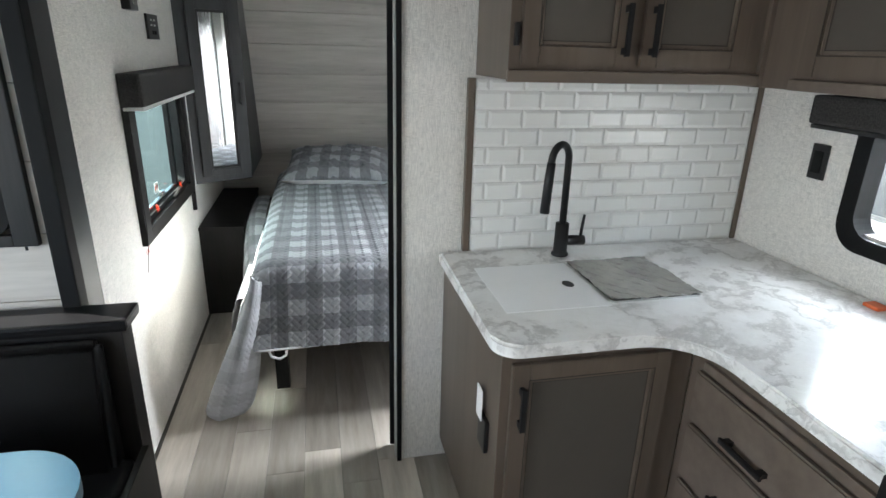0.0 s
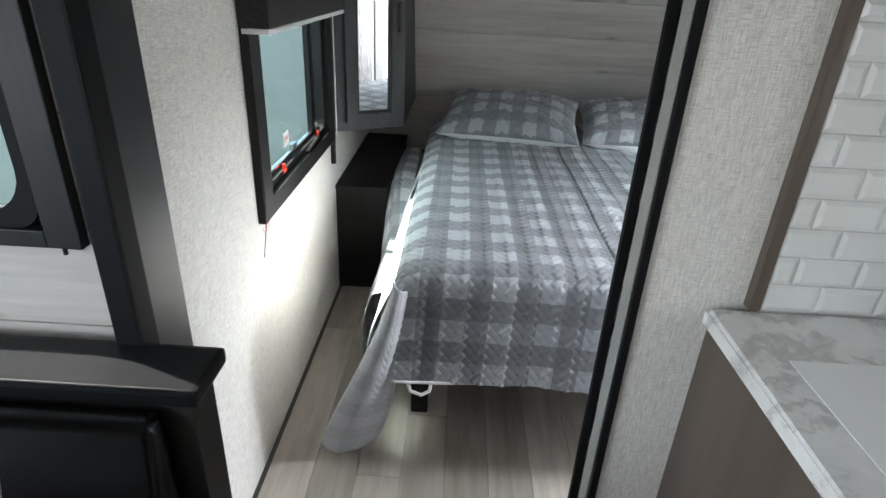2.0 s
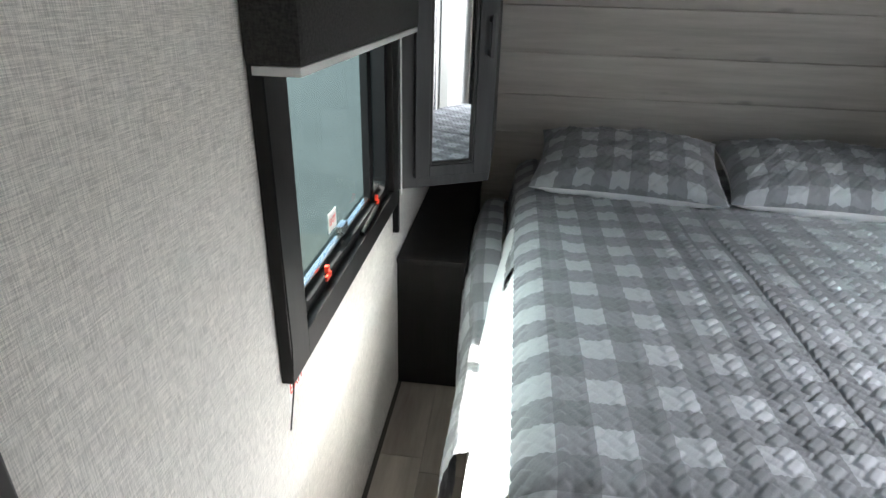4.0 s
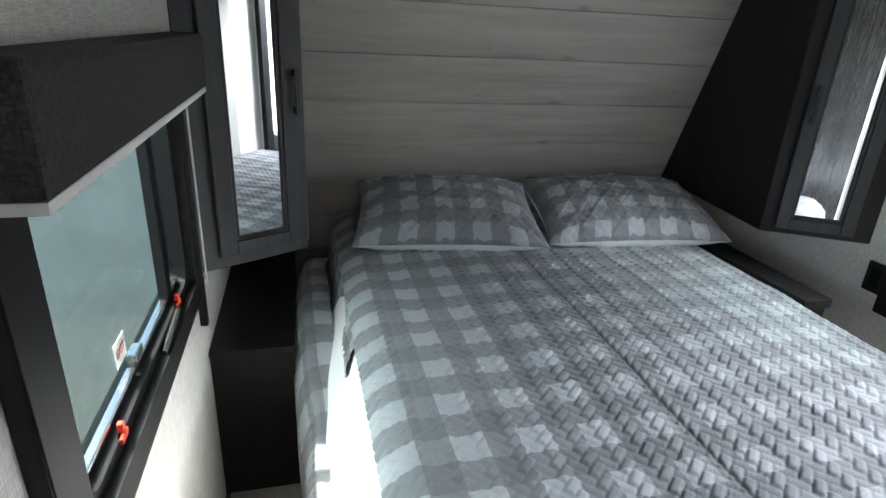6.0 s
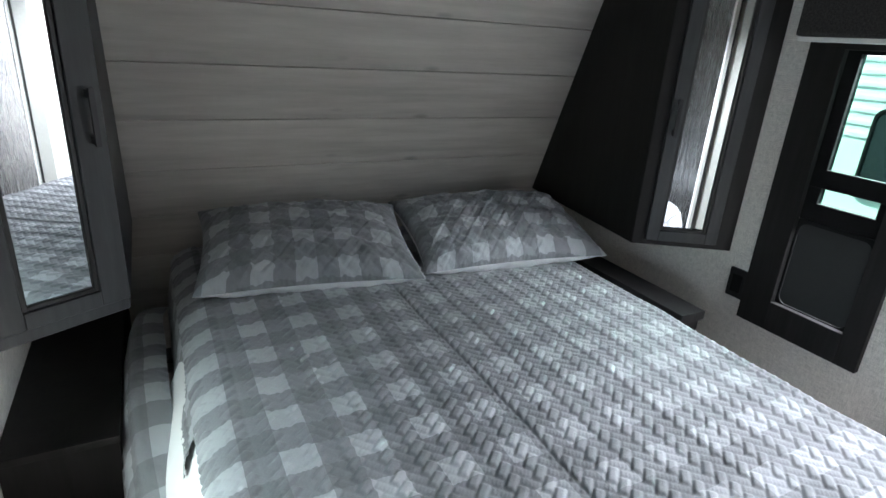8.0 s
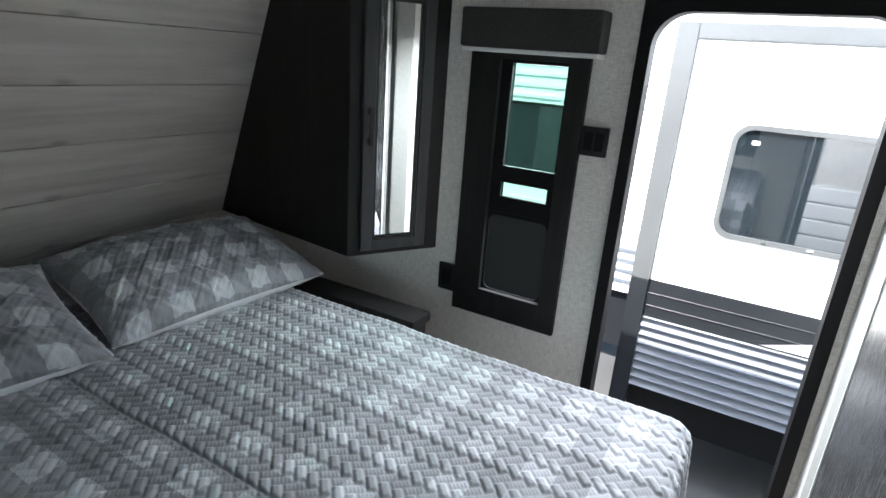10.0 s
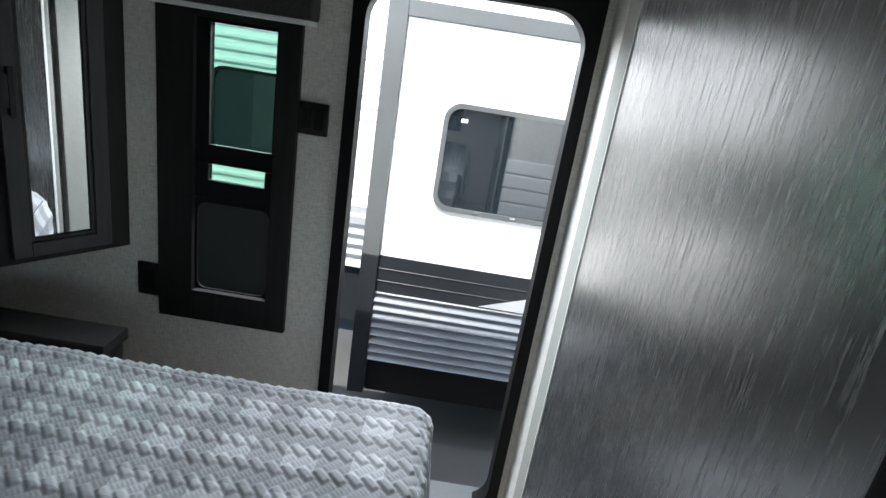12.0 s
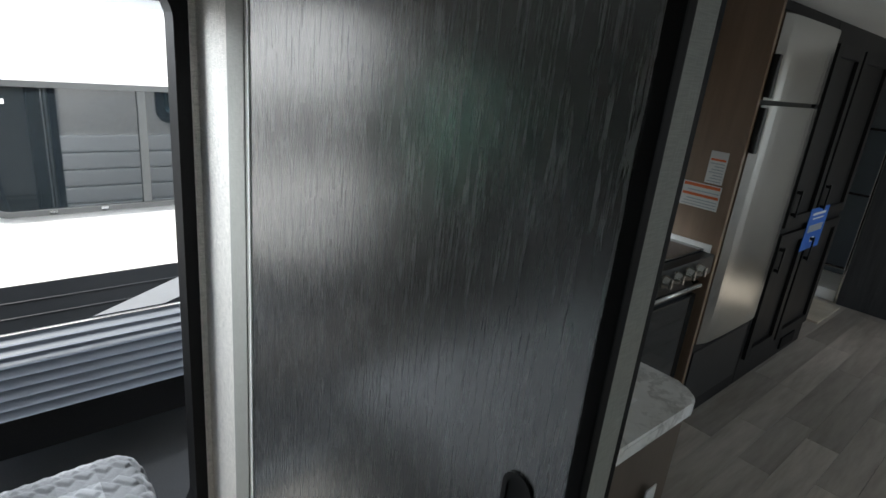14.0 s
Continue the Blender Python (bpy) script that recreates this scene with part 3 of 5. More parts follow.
# ---- bedroom ----
def pull(bm, a, b, out, width=0.012):
    """A flat black bar pull from a to b, standing out by the vector out."""
    a, b, out = Vector(a), Vector(b), Vector(out)
    way = (b - a).normalized()
    wide = way.cross(out.normalized()) * width / 2
    for c in (a, b):
        lo, hi = c - way * 0.009, c + way * 0.009
        vs = [bm.verts.new(p + s * wide * 0.9 + o) for o in (Vector(), out) for p in (lo, hi) for s in (-1, 1)]
        for f in ((0, 1, 3, 2), (4, 6, 7, 5), (0, 4, 5, 1), (1, 5, 7, 3), (3, 7, 6, 2), (2, 6, 4, 0)):
            bm.faces.new([vs[i] for i in f])
    lo, hi = a - way * 0.014, b + way * 0.014
    vs = [bm.verts.new(p + s * wide + o) for o in (out * 0.75, out * 1.05) for p in (lo, hi) for s in (-1, 1)]
    for f in ((0, 1, 3, 2), (4, 6, 7, 5), (0, 4, 5, 1), (1, 5, 7, 3), (3, 7, 6, 2), (2, 6, 4, 0)):
        bm.faces.new([vs[i] for i in f])


def wardrobe(inner, wall, near_in, near_wall, low, back_low, back_high, door, stiles, rails, handle_u, label):
    """A hanging corner wardrobe: a slanted front between (inner, near_in) and (wall, near_wall), with a mirrored door.
    back_low, back_high: x of its inner side at the head wall; door: (u0, u1, z0, z1) on the slanted front."""
    top = 1.985
    sign = 1 if wall > inner else -1
    root = thing("corner_wardrobe", ((inner + wall) / 2, (near_in + near_wall) / 2 + 0.2, low), label, "wardrobe", "bedside wardrobes")
    bm = bmesh.new()
    vs = []
    for z in (low, top):
        back = head_y(z)
        vs.append([bm.verts.new(p) for p in ((inner, near_in, z), (wall, near_wall, z), (wall, back, z), (back_low if z == low else back_high, back, z))])
    lo, hi = vs
    bm.faces.new(lo[::-1])
    bm.faces.new(hi)
    for i in range(4):
        j = (i + 1) % 4
        bm.faces.new((lo[i], lo[j], hi[j], hi[i]))
    bmesh.ops.bevel(bm, geom=bm.edges[:], offset=0.003, segments=1, affect="EDGES")
    part("body", bm, M_BLACKWOOD if sign > 0 else M_CHAR, root)
    a, b = Vector((inner, near_in, 0)), Vector((wall, near_wall, 0))
    wide = (b - a).length
    along = (b - a).normalized()
    face = Vector((along.y, -along.x, 0))
    if face.y > 0:
        face = -face

    def at(u, v, d):
        p = a + along * u + face * d
        return (p.x, p.y, v)

    def bar(bm2, u0, u1, v0, v1, d0, d1):
        vs2 = [bm2.verts.new(at(u, v, d)) for d in (d0, d1) for v in (v0, v1) for u in (u0, u1)]
        for f in ((0, 1, 3, 2), (4, 6, 7, 5), (0, 4, 5, 1), (1, 5, 7, 3), (3, 7, 6, 2), (2, 6, 4, 0)):
            bm2.faces.new([vs2[i] for i in f])
        bmesh.ops.bevel(bm2, geom=list({e for q in vs2 for e in q.link_edges}), offset=0.002, segments=1, affect="EDGES")

    u0, u1, v0, v1 = door
    (sa, sb), (ra, rb), bead = stiles, rails, 0.012
    bm = bmesh.new()
    for box in ((u0, u0 + sa, v0, v1), (u1 - sb, u1, v0, v1), (u0 + sa, u1 - sb, v0, v0 + ra), (u0 + sa, u1 - sb, v1 - rb, v1)):
        bar(bm, *box, 0.001, 0.02)
    leaf = part("door", bm, M_CHAR, root, "charcoal framed door")
    a0, a1, b0, b1 = u0 + sa, u1 - sb, v0 + ra, v1 - rb
    bm = bmesh.new()
    for box in ((a0, a0 + bead, b0, b1), (a1 - bead, a1, b0, b1), (a0 + bead, a1 - bead, b0, b0 + bead), (a0 + bead, a1 - bead, b1 - bead, b1)):
        bar(bm, *box, 0.001, 0.013)
    part("moulding", bm, M_DARKTRIM, leaf)
    bm = bmesh.new()
    bar(bm, a0 + bead, a1 - bead, b0 + bead, b1 - bead, 0.002, 0.006)
    part("mirror", bm, M_MIRROR, leaf, "tall narrow mirror")
    bm = bmesh.new()
    pull(bm, at(handle_u, 1.29, 0.02), at(handle_u, 1.395, 0.02), face * 0.024)
    part("handle", bm, M_BLACK, leaf, "matt black bar handle")
    return root


wardrobe(-0.455, LEFT + 0.0015, 3.70, 3.529, 0.832, -0.455, -0.455, (0.004, 0.296, 0.872, 1.86), (0.070, 0.052), (0.042, 0.07), 0.036, "charcoal corner wardrobe with a mirrored door above the nightstand")
wardrobe(1.275, RIGHT - 0.0015, 3.627, 3.428, 0.852, 1.385, 1.325, (0.046, 0.312, 0.876, 1.86), (0.046, 0.045), (0.042, 0.088), 0.068, "black-brown corner wardrobe with a mirrored door beside the bed")

nightstand = thing("nightstand", (-0.6, 4.0, 0), "black nightstand cabinet under the corner wardrobe", "nightstand")
slab("body", (LEFT + 0.001, -0.515, 3.522, 4.55, 0.0, 0.551), M_BLACKWOOD, nightstand, 0.003)
slab("top", (LEFT + 0.001, -0.51, 3.51, 4.55, 0.5515, 0.572), M_BLACKWOOD, nightstand, 0.003)
ledge = thing("bed_ledge", (1.35, 3.9, 0), "black-brown ledge cabinet beside the bed", "cabinet")
slab("body", (1.17, 1.272, 3.262, 4.45, 0.0, 0.70), M_BLACKWOOD, ledge, 0.003)
slab("top", (1.165, 1.28, 3.25, 4.45, 0.701, 0.735), M_BLACKWOOD, ledge, 0.003)

# bed
BX0, BX1, BY0, BY1, BTOP = -0.31, 1.13, 2.38, 4.40, 0.745
bed = thing("bed", ((BX0 + BX1) / 2, 3.3, 0), "queen bed with a white mattress on a black frame", "bed")
bm = bmesh.new()
add_box(bm, BX0, BX1 - 0.01, BY0 + 0.09, BY1, 0.42, BTOP - 0.012, 0.045)
part("mattress", bm, M_SHEET, bed, "white mattress", True)
slab("bed_frame", (BX0 - 0.01, BX1 + 0.02, BY0 + 0.03, BY1, 0.33, 0.419), M_BLACKWOOD, bed, 0.004)
for x, y in ((-0.27, 2.62), (1.04, 2.62), (-0.24, 4.25), (1.04, 4.25)):
    slab("leg", (x - 0.032, x + 0.032, y - 0.032, y + 0.032, 0, 0.3295), M_BLACKWOOD, bed, 0.003)


def herringbone(a, b, c=0.0238, n=2):
    """Height (0 to 1) of a quilted herringbone: smooth puffed bricks one way, ribbed ones the other."""
    i, j = np.floor(a / c), np.floor(b / c)
    fa, fb = a / c - i, b / c - j
    s = np.mod(i - j, 2 * n)
    lying = s < n
    lx = np.where(lying, (s + fa) / n, fa)
    ly = np.where(lying, fb, ((2 * n - 1 - s) + fb) / n)
    wx, wy = np.where(lying, float(n), 1.0), np.where(lying, 1.0, float(n))
    edge = np.minimum(np.minimum(lx, 1 - lx) * wx, np.minimum(ly, 1 - ly) * wy)
    puff = np.clip(edge / 0.24, 0, 1) ** 0.75
    ribs = 0.5 + 0.5 * np.cos(2 * math.pi * 6 * np.where(lying, lx, ly))
    return np.where(lying, puff, puff * (0.15 + 0.45 * ribs))


def cloth(name, us, vs, where, material, parent=None, label="", quilt=0.006, thick=0.0, turn=45.0, arc=False, seams=()):
    """A cloth sheet over the grid us x vs (metres of cloth); where(u, v) gives points. The quilting lifts it along its normal."""
    u, v = np.meshgrid(us, vs, indexing="ij")
    p = np.stack(where(u, v), -1)
    du, dv = np.gradient(p, axis=0), np.gradient(p, axis=1)
    n = np.cross(du, dv)
    n /= np.linalg.norm(n, axis=-1, keepdims=True) + 1e-9
    if quilt:
        ca, sa = math.cos(radians(turn)), math.sin(radians(turn))
        lift = herringbone(u * ca + v * sa + 5, -u * sa + v * ca + 5)
        for at_u in seams:
            lift = lift * np.clip(np.abs(u - at_u) / 0.007, 0.0, 1.0)
        p = p + n * (quilt * lift)[..., None]
    if arc:
        # the pattern follows the cloth's own length over the bulge
        la = np.linalg.norm(np.diff(p, axis=0), axis=-1).cumsum(0)
        lb = np.linalg.norm(np.diff(p, axis=1), axis=-1).cumsum(1)
        u = np.concatenate([np.zeros((1, u.shape[1])), la], 0)
        v = np.concatenate([np.zeros((v.shape[0], 1)), lb], 1)
        u, v = u - u[len(u) // 2:len(u) // 2 + 1] + 0.5, v - v[:, -1:] + 1.0
    nu, nv = u.shape
    idx = np.arange(nu * nv).reshape(nu, nv)
    quads = np.stack([idx[:-1, :-1], idx[1:, :-1], idx[1:, 1:], idx[:-1, 1:]], -1).reshape(-1, 4)
    me = bpy.data.meshes.new(name)
    me.from_pydata(p.reshape(-1, 3).tolist(), [], quads.tolist())
    uv = me.uv_layers.new(name="UVMap")
    flat = np.stack([u, v], -1).reshape(-1, 2)[quads.reshape(-1)]
    uv.data.foreach_set("uv", flat.reshape(-1))
    me.polygons.foreach_set("use_smooth", [True] * len(me.polygons))
    me.materials.append(material)
    ob = new(name, me)
    if thick:
        mod = ob.modifiers.new("thickness", "SOLIDIFY")
        mod.thickness, mod.offset = thick, -1
    if parent:
        under(ob, parent)
    return tagged(ob, label)


def soft(x, seed):
    """Smooth made-up waves, for folds."""
    return np.sin(x * 1.0 + seed) * 0.5 + np.sin(x * 2.3 + seed * 1.7) * 0.3 + np.sin(x * 4.1 + seed * 0.6) * 0.2


FOLD = 0.05


def draped(u, v):
    """The quilt: u runs across from the window side, v from the foot's hem up and along the bed."""
    drop = 0.40
    s = v - drop
    # along the length: hanging at the foot, a rounded edge, then flat
    bend = FOLD * math.pi / 2
    a = np.clip((s + bend) / FOLD, 0, math.pi / 2)
    y = np.where(s < -bend, BY0 - 0.03, np.where(s < 0, BY0 - 0.03 + FOLD * (1 - np.cos(a)), BY0 - 0.03 + FOLD + s))
    z = np.where(s < -bend, BTOP - FOLD + (s + bend), np.where(s < 0, BTOP - FOLD + FOLD * np.sin(a), BTOP))
    x = BX0 - 0.03 + u
    y = y + 0.008 * u / 1.5
    hang = np.clip(-s / drop, 0, 1)
    y = y - hang * (0.012 + 0.012 * soft(u * 9, 1.0)) - 0.02 * hang ** 2
    x = x - 0.02 * hang * (1 - u / 1.4)
    z = z - 0.02 * hang * (u / 1.5)
    # small unevenness on top and a rounded fall at both long edges
    top = 1 - hang
    z = z + top * (0.006 * soft(u * 6 + v * 2, 0.4) + 0.005 * soft(v * 7 - u * 3, 2.0))
    for side in (u, 1.5 - u):
        near = np.clip((0.07 - side) / 0.07, 0, 1)
        z = z - top * near ** 2 * 0.05
    z = np.where((s > 0), np.minimum(z, BTOP + 0.02), z)
    return x, y, z


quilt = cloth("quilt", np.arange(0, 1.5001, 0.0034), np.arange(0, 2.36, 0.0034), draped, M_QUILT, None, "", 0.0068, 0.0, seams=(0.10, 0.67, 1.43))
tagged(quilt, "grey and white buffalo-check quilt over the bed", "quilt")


def right_fall(u, v):
    """The far long side of the quilt: u hangs down, v runs along."""
    b = np.clip(u / 0.07, 0, 1)
    return BX1 + 0.036 + 0.025 * b + 0.012 * u / 0.34 * soft(v * 7, 3.0), BY0 + 0.02 + v, BTOP - 0.045 - u + 0 * v


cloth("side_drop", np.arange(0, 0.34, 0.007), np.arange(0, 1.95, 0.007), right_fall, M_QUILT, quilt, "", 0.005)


def left_fall(u, v):
    """The side of the quilt that slid off: it stands away from the mattress towards the nightstand."""
    k = np.clip(u / 0.46, 0, 1)
    far = np.clip((v - 0.45) / 0.5, 0, 1)
    end = np.clip((v - 1.35) / 0.22, 0, 1)
    rise = far * far * (3 - 2 * far) * (1 - 0.45 * end ** 2)
    x = BX0 - 0.06 - 0.015 * far + 0.03 * end - 0.135 * np.sin(np.clip(k * 3.0, 0, 1.57)) - 0.012 * soft(v * 6 + u * 5, 1.2) * (0.4 + k) + 0.03 * np.clip(k - 0.6, 0, 1)
    y = 2.72 + v - 0.05 * k
    z = 0.44 + 0.17 * rise + 0.006 * soft(v * 6, 0.7) - np.clip(u - 0.12, 0, 1) * 0.95 - 0.25 * np.clip(u, 0, 0.12) + 0.03 * np.sin(np.clip(k * 7, 0, 3.14))
    return x, y, np.maximum(z, 0.02)


def left_edge(u, v):
    """The short fall of the quilt over the mattress edge near the pillows."""
    k = np.clip(u / 0.20, 0, 1)
    return BX0 - 0.028 - 0.035 * np.sin(k * 1.6) - 0.006 * soft(v * 10, 2.0), 3.28 + v - 0.06 * k, BTOP - 0.045 - u * np.clip(0.35 + v * 1.2, 0, 1)


cloth("side_drop", np.arange(0, 0.20, 0.006), np.arange(0, 1.05, 0.006), left_edge, M_QUILT, quilt, "", 0.004)
cloth("side_drop", np.arange(0, 0.46, 0.007), np.arange(0, 1.58, 0.007), left_fall, M_QUILT, quilt, "rumpled side of the quilt", 0.004)


def sheet_fall(u, v):
    """The white sheet that shows where the quilt slid off."""
    k = np.clip(u / 0.36, 0, 1)
    return BX0 - 0.012 - 0.115 * np.sin(k * 1.5) - 0.01 * soft(v * 8, 0.5) * k, 2.40 + v, BTOP - 0.03 - u * 0.95 + 0 * v


cloth("sheet_drop", np.arange(0, 0.36, 0.012), np.arange(0, 1.3, 0.012), sheet_fall, M_SHEET, bed, "white bed sheet hanging over the side", 0)


def tail(u, v):
    """The corner of the quilt that trails down to the floor at the foot."""
    k = np.clip(v / 0.86, 0, 1)
    half = 0.02 + 0.082 * np.sin(np.pi * np.clip(k, 0.0, 1.0) ** 1.5 * 0.62)
    half = half * np.where(k > 0.86, np.sqrt(np.clip(1 - ((k - 0.86) / 0.14) ** 2, 0.02, 1)), 1)
    w = (u / 0.24 - 0.5) * 2
    bow = 0.045 * (1 - w ** 2) * (0.5 + 0.5 * np.sin(k * 3.1))
    cx = BX0 - 0.015 - 0.19 * k ** 1.25
    cy = BY0 - 0.045 + 0.09 * k - 0.02 * np.sin(k * 3)
    x = cx + w * half * 0.90
    y = cy - bow - 0.05 * k + w * half * 0.45
    z = np.maximum(BTOP - 0.045 - 0.70 * k - 0.02 * w, 0.012 + 0.02 * (1 - w ** 2))
    return x, y, z


cloth("corner_tail", np.arange(0, 0.2401, 0.006), np.arange(0, 0.861, 0.006), tail, M_TAIL, quilt, "pale corner trailing on the floor", 0.003, 0.006)
bm = bmesh.new()
tube(bm, [(-0.30, 2.32, 0.375), (-0.285, 2.30, 0.345), (-0.25, 2.295, 0.335), (-0.225, 2.305, 0.345), (-0.22, 2.32, 0.375)], 0.006, 8)
part("tie", bm, M_SHEET, quilt, "white corner tie", True)
bm = bmesh.new()
tube(bm, [(-0.35 + 0.03 * i, 2.31 + 0.0015 * i - 0.006 * math.sin(i * 0.27 + 1), 0.374 - 0.0004 * i) for i in range(50)], 0.005, 6)
part("hem", bm, M_SHEET, quilt, "white hem binding", True)


def pillow(x0, x1, mid_y, lean, spin, label, seed):
    """A filled pillow in a sham with a flat flange; it leans on the head wall."""
    w, d = x1 - x0, 0.50

    def side(sign):
        def where(u, v):
            a, b = u / w * 2 - 1, v / d * 2 - 1
            inner = np.clip(1 - np.abs(a) ** 2.8, 0, 1) ** 0.48 * np.clip(1 - np.abs(b) ** 2.5, 0, 1) ** 0.55
            wr = 0.016 * soft(u * 34 + 7 * b, seed) * np.abs(b) * inner + 0.009 * soft(v * 40 + 5 * a, seed + 2) * inner + 0.006 * soft(u * 70 - v * 60, seed + 4) * inner
            z = sign * (0.10 * inner + 0.0006) + wr
            pinch = 1 - 0.08 * (1 - np.abs(a) ** 2) * np.abs(b) ** 2
            return a * w / 2 * (1 - 0.07 * (1 - b ** 2) * np.abs(a) ** 2), b * d / 2 * pinch, z
        return where

    ob = thing("pillow", ((x0 + x1) / 2, mid_y, BTOP), label, "pillow", "pillows on the bed")
    m = pose((x0 + x1) / 2, mid_y, BTOP + 0.092, lean, 0, spin)
    for sign in (1, -1):
        face = cloth("sham_front" if sign > 0 else "sham_back", np.linspace(0, w, 220), np.linspace(0, d, 150), side(sign), M_PILLOW if sign > 0 else M_SHEET, None, "", 0.0022 if sign > 0 else 0, arc=True)
        face.matrix_basis = m
        under(face, ob)
        if sign > 0:
            face.data.flip_normals() if face.data.polygons[0].normal.z < 0 else None
    return ob


pillow(-0.27, 0.475, 4.02, 14, -8, "plump buffalo-check pillow in a wrinkled sham", 0.3)
pillow(0.475, 1.255, 3.975, 14, -5, "buffalo-check pillow sagging towards the wardrobe", 2.1)

# sliding door leaf parked against the partition
slider = thing("sliding_door", (0.75, 2.06, 0), "dark wood-grain sliding bedroom door, pushed open", "door")
slab("leaf", (0.2145, 1.150, 2.045, 2.070, 0.015, 1.93), M_LEAF, slider, 0.002)
slab("edge_stile", (0.194, 0.214, 2.052, 2.071, 0.015, 1.93), M_RUBBER, slider, 0.003, "black leading stile")
slab("edge_strip", (1.1505, 1.160, 2.045, 2.073, 0.015, 1.93), M_WHITE, slider, 0.002, "pale edge strip")
slab("edge_board", (1.1605, 1.178, 2.045, 2.070, 0.015, 1.93), M_CAP, slider, 0.003, "grey-beige edge board")
slab("edge_seal", (1.1785, 1.184, 2.045, 2.068, 0.015, 1.93), M_RUBBER, slider, 0)
bm = bmesh.new()
ring(bm, rounded(0.05, 0.13, 0.024), rounded(0.034, 0.114, 0.017), lambda u, v, d: (0.283 + u, 2.0705 + d, 1.066 + v), 0.004)
sheet(bm, rounded(0.034, 0.114, 0.017), lambda u, v, d: (0.283 + u, 2.0703 + d, 1.066 + v), 0.0008)
part("finger_pull", bm, M_BLACK, slider, "black oval finger pull")
rail = thing("door_track", (0.4, 2.055, 1.94), "dark ceiling track of the sliding door", "track")
slab("rail", (LEFT + 0.001, RIGHT - 0.001, 2.031, 2.085, 1.935, 1.999), M_DARKTRIM, rail, 0.002)


def wall_box(name, box, material, label, category):
    ob = thing(name, ((box[0] + box[1]) / 2, (box[2] + box[3]) / 2, box[4]), label, category)
    slab("plate", box, material, ob, 0.004)
    return ob


panel = wall_box("control_panel", (LEFT + 0.0005, LEFT + 0.012, 2.968, 3.155, 1.624, 1.732), M_BLACK, "small black control panel with white markings on the wall", "control panel")
for k, (y, z) in enumerate(((3.03, 1.707), (3.085, 1.707), (3.03, 1.685), (3.085, 1.685))):
    slab("marking", (LEFT + 0.0121, LEFT + 0.0128, y - 0.014, y + 0.014, z - 0.004, z + 0.004), M_STICKER, panel, 0)
slab("button", (LEFT + 0.0121, LEFT + 0.016, 3.03, 3.055, 1.645, 1.662), M_RUBBER, panel, 0.002)
slab("button", (LEFT + 0.0121, LEFT + 0.016, 3.07, 3.095, 1.645, 1.662), M_RUBBER, panel, 0.002)
stat = wall_box("thermostat", (LEFT + 0.0005, LEFT + 0.035, 2.655, 2.765, 1.73, 1.845), M_BLACK, "black thermostat with a grey dial on the wall", "thermostat")
slab("dial", (LEFT + 0.0351, LEFT + 0.041, 2.685, 2.735, 1.75, 1.78), M_STEEL, stat, 0.003)
switch = wall_box("light_switch", (RIGHT - 0.02, RIGHT - 0.0005, 2.803, 2.893, 1.312, 1.408), M_BLACK, "black double light switch beside the door", "light switch")
slab("rocker", (RIGHT - 0.023, RIGHT - 0.0201, 2.815, 2.843, 1.33, 1.39), M_RUBBER, switch, 0.002)
slab("rocker", (RIGHT - 0.023, RIGHT - 0.0201, 2.852, 2.88, 1.33, 1.39), M_RUBBER, switch, 0.002)
sock = wall_box("power_outlet", (RIGHT - 0.014, RIGHT - 0.0005, 3.326, 3.40, 0.688, 0.802), M_BLACK, "black power outlet beside the narrow window", "power outlet")
slab("insert", (RIGHT - 0.016, RIGHT - 0.0141, 3.343, 3.383, 0.71, 0.78), M_RUBBER, sock, 0.002)
sock2 = wall_box("power_outlet", (RIGHT - 0.012, RIGHT - 0.0005, 1.60, 1.663, 1.228, 1.345), M_BLACK, "black power outlet above the counter", "power outlet")
slab("insert", (RIGHT - 0.0145, RIGHT - 0.0121, 1.613, 1.65, 1.25, 1.323), M_RUBBER, sock2, 0.002)
lamp = thing("ceiling_light", (0.05, 3.7, 1.985), "small round white ceiling light, off", "ceiling light")
bm = bmesh.new()
bmesh.ops.create_cone(bm, cap_ends=True, segments=32, radius1=0.06, radius2=0.07, depth=0.02, matrix=Matrix.Translation((0.05, 3.7, 1.99)))
part("lens", bm, M_WHITE, lamp)


# ---- kitchen ----
CT, CB = 0.915, 0.878  # counter top and underside
counter = thing("worktop", (1.0, 1.4, CB), "white marble-look laminate worktop with a rounded corner", "worktop")
bm = bmesh.new()


def arc(cx, cy, r, a0, a1, n=8):
    return [(cx + r * math.cos(radians(a0 + (a1 - a0) * i / n)), cy + r * math.sin(radians(a0 + (a1 - a0) * i / n))) for i in range(n + 1)]


outline = [(RIGHT - 0.001, 0.672), (RIGHT - 0.001, 1.949), (0.365, 1.949)]
outline += arc(0.365 + 0.07, 1.238 + 0.07, 0.07, 180, 270) + arc(0.92 - 0.16, 1.238 - 0.16, 0.16, 90, 0) + [(0.92, 0.672)]
lo = [bm.verts.new((x, y, CB)) for x, y in outline]
hi = [bm.verts.new((x, y, CT)) for x, y in outline]
bm.faces.new(lo[::-1])
top = bm.faces.new(hi)
for i in range(len(outline)):
    j = (i + 1) % len(outline)
    bm.faces.new((lo[i], lo[j], hi[j], hi[i]))
bmesh.ops.bevel(bm, geom=list(top.edges), offset=0.008, segments=3, affect="EDGES")
part("slab", bm, M_MARBLE, counter)

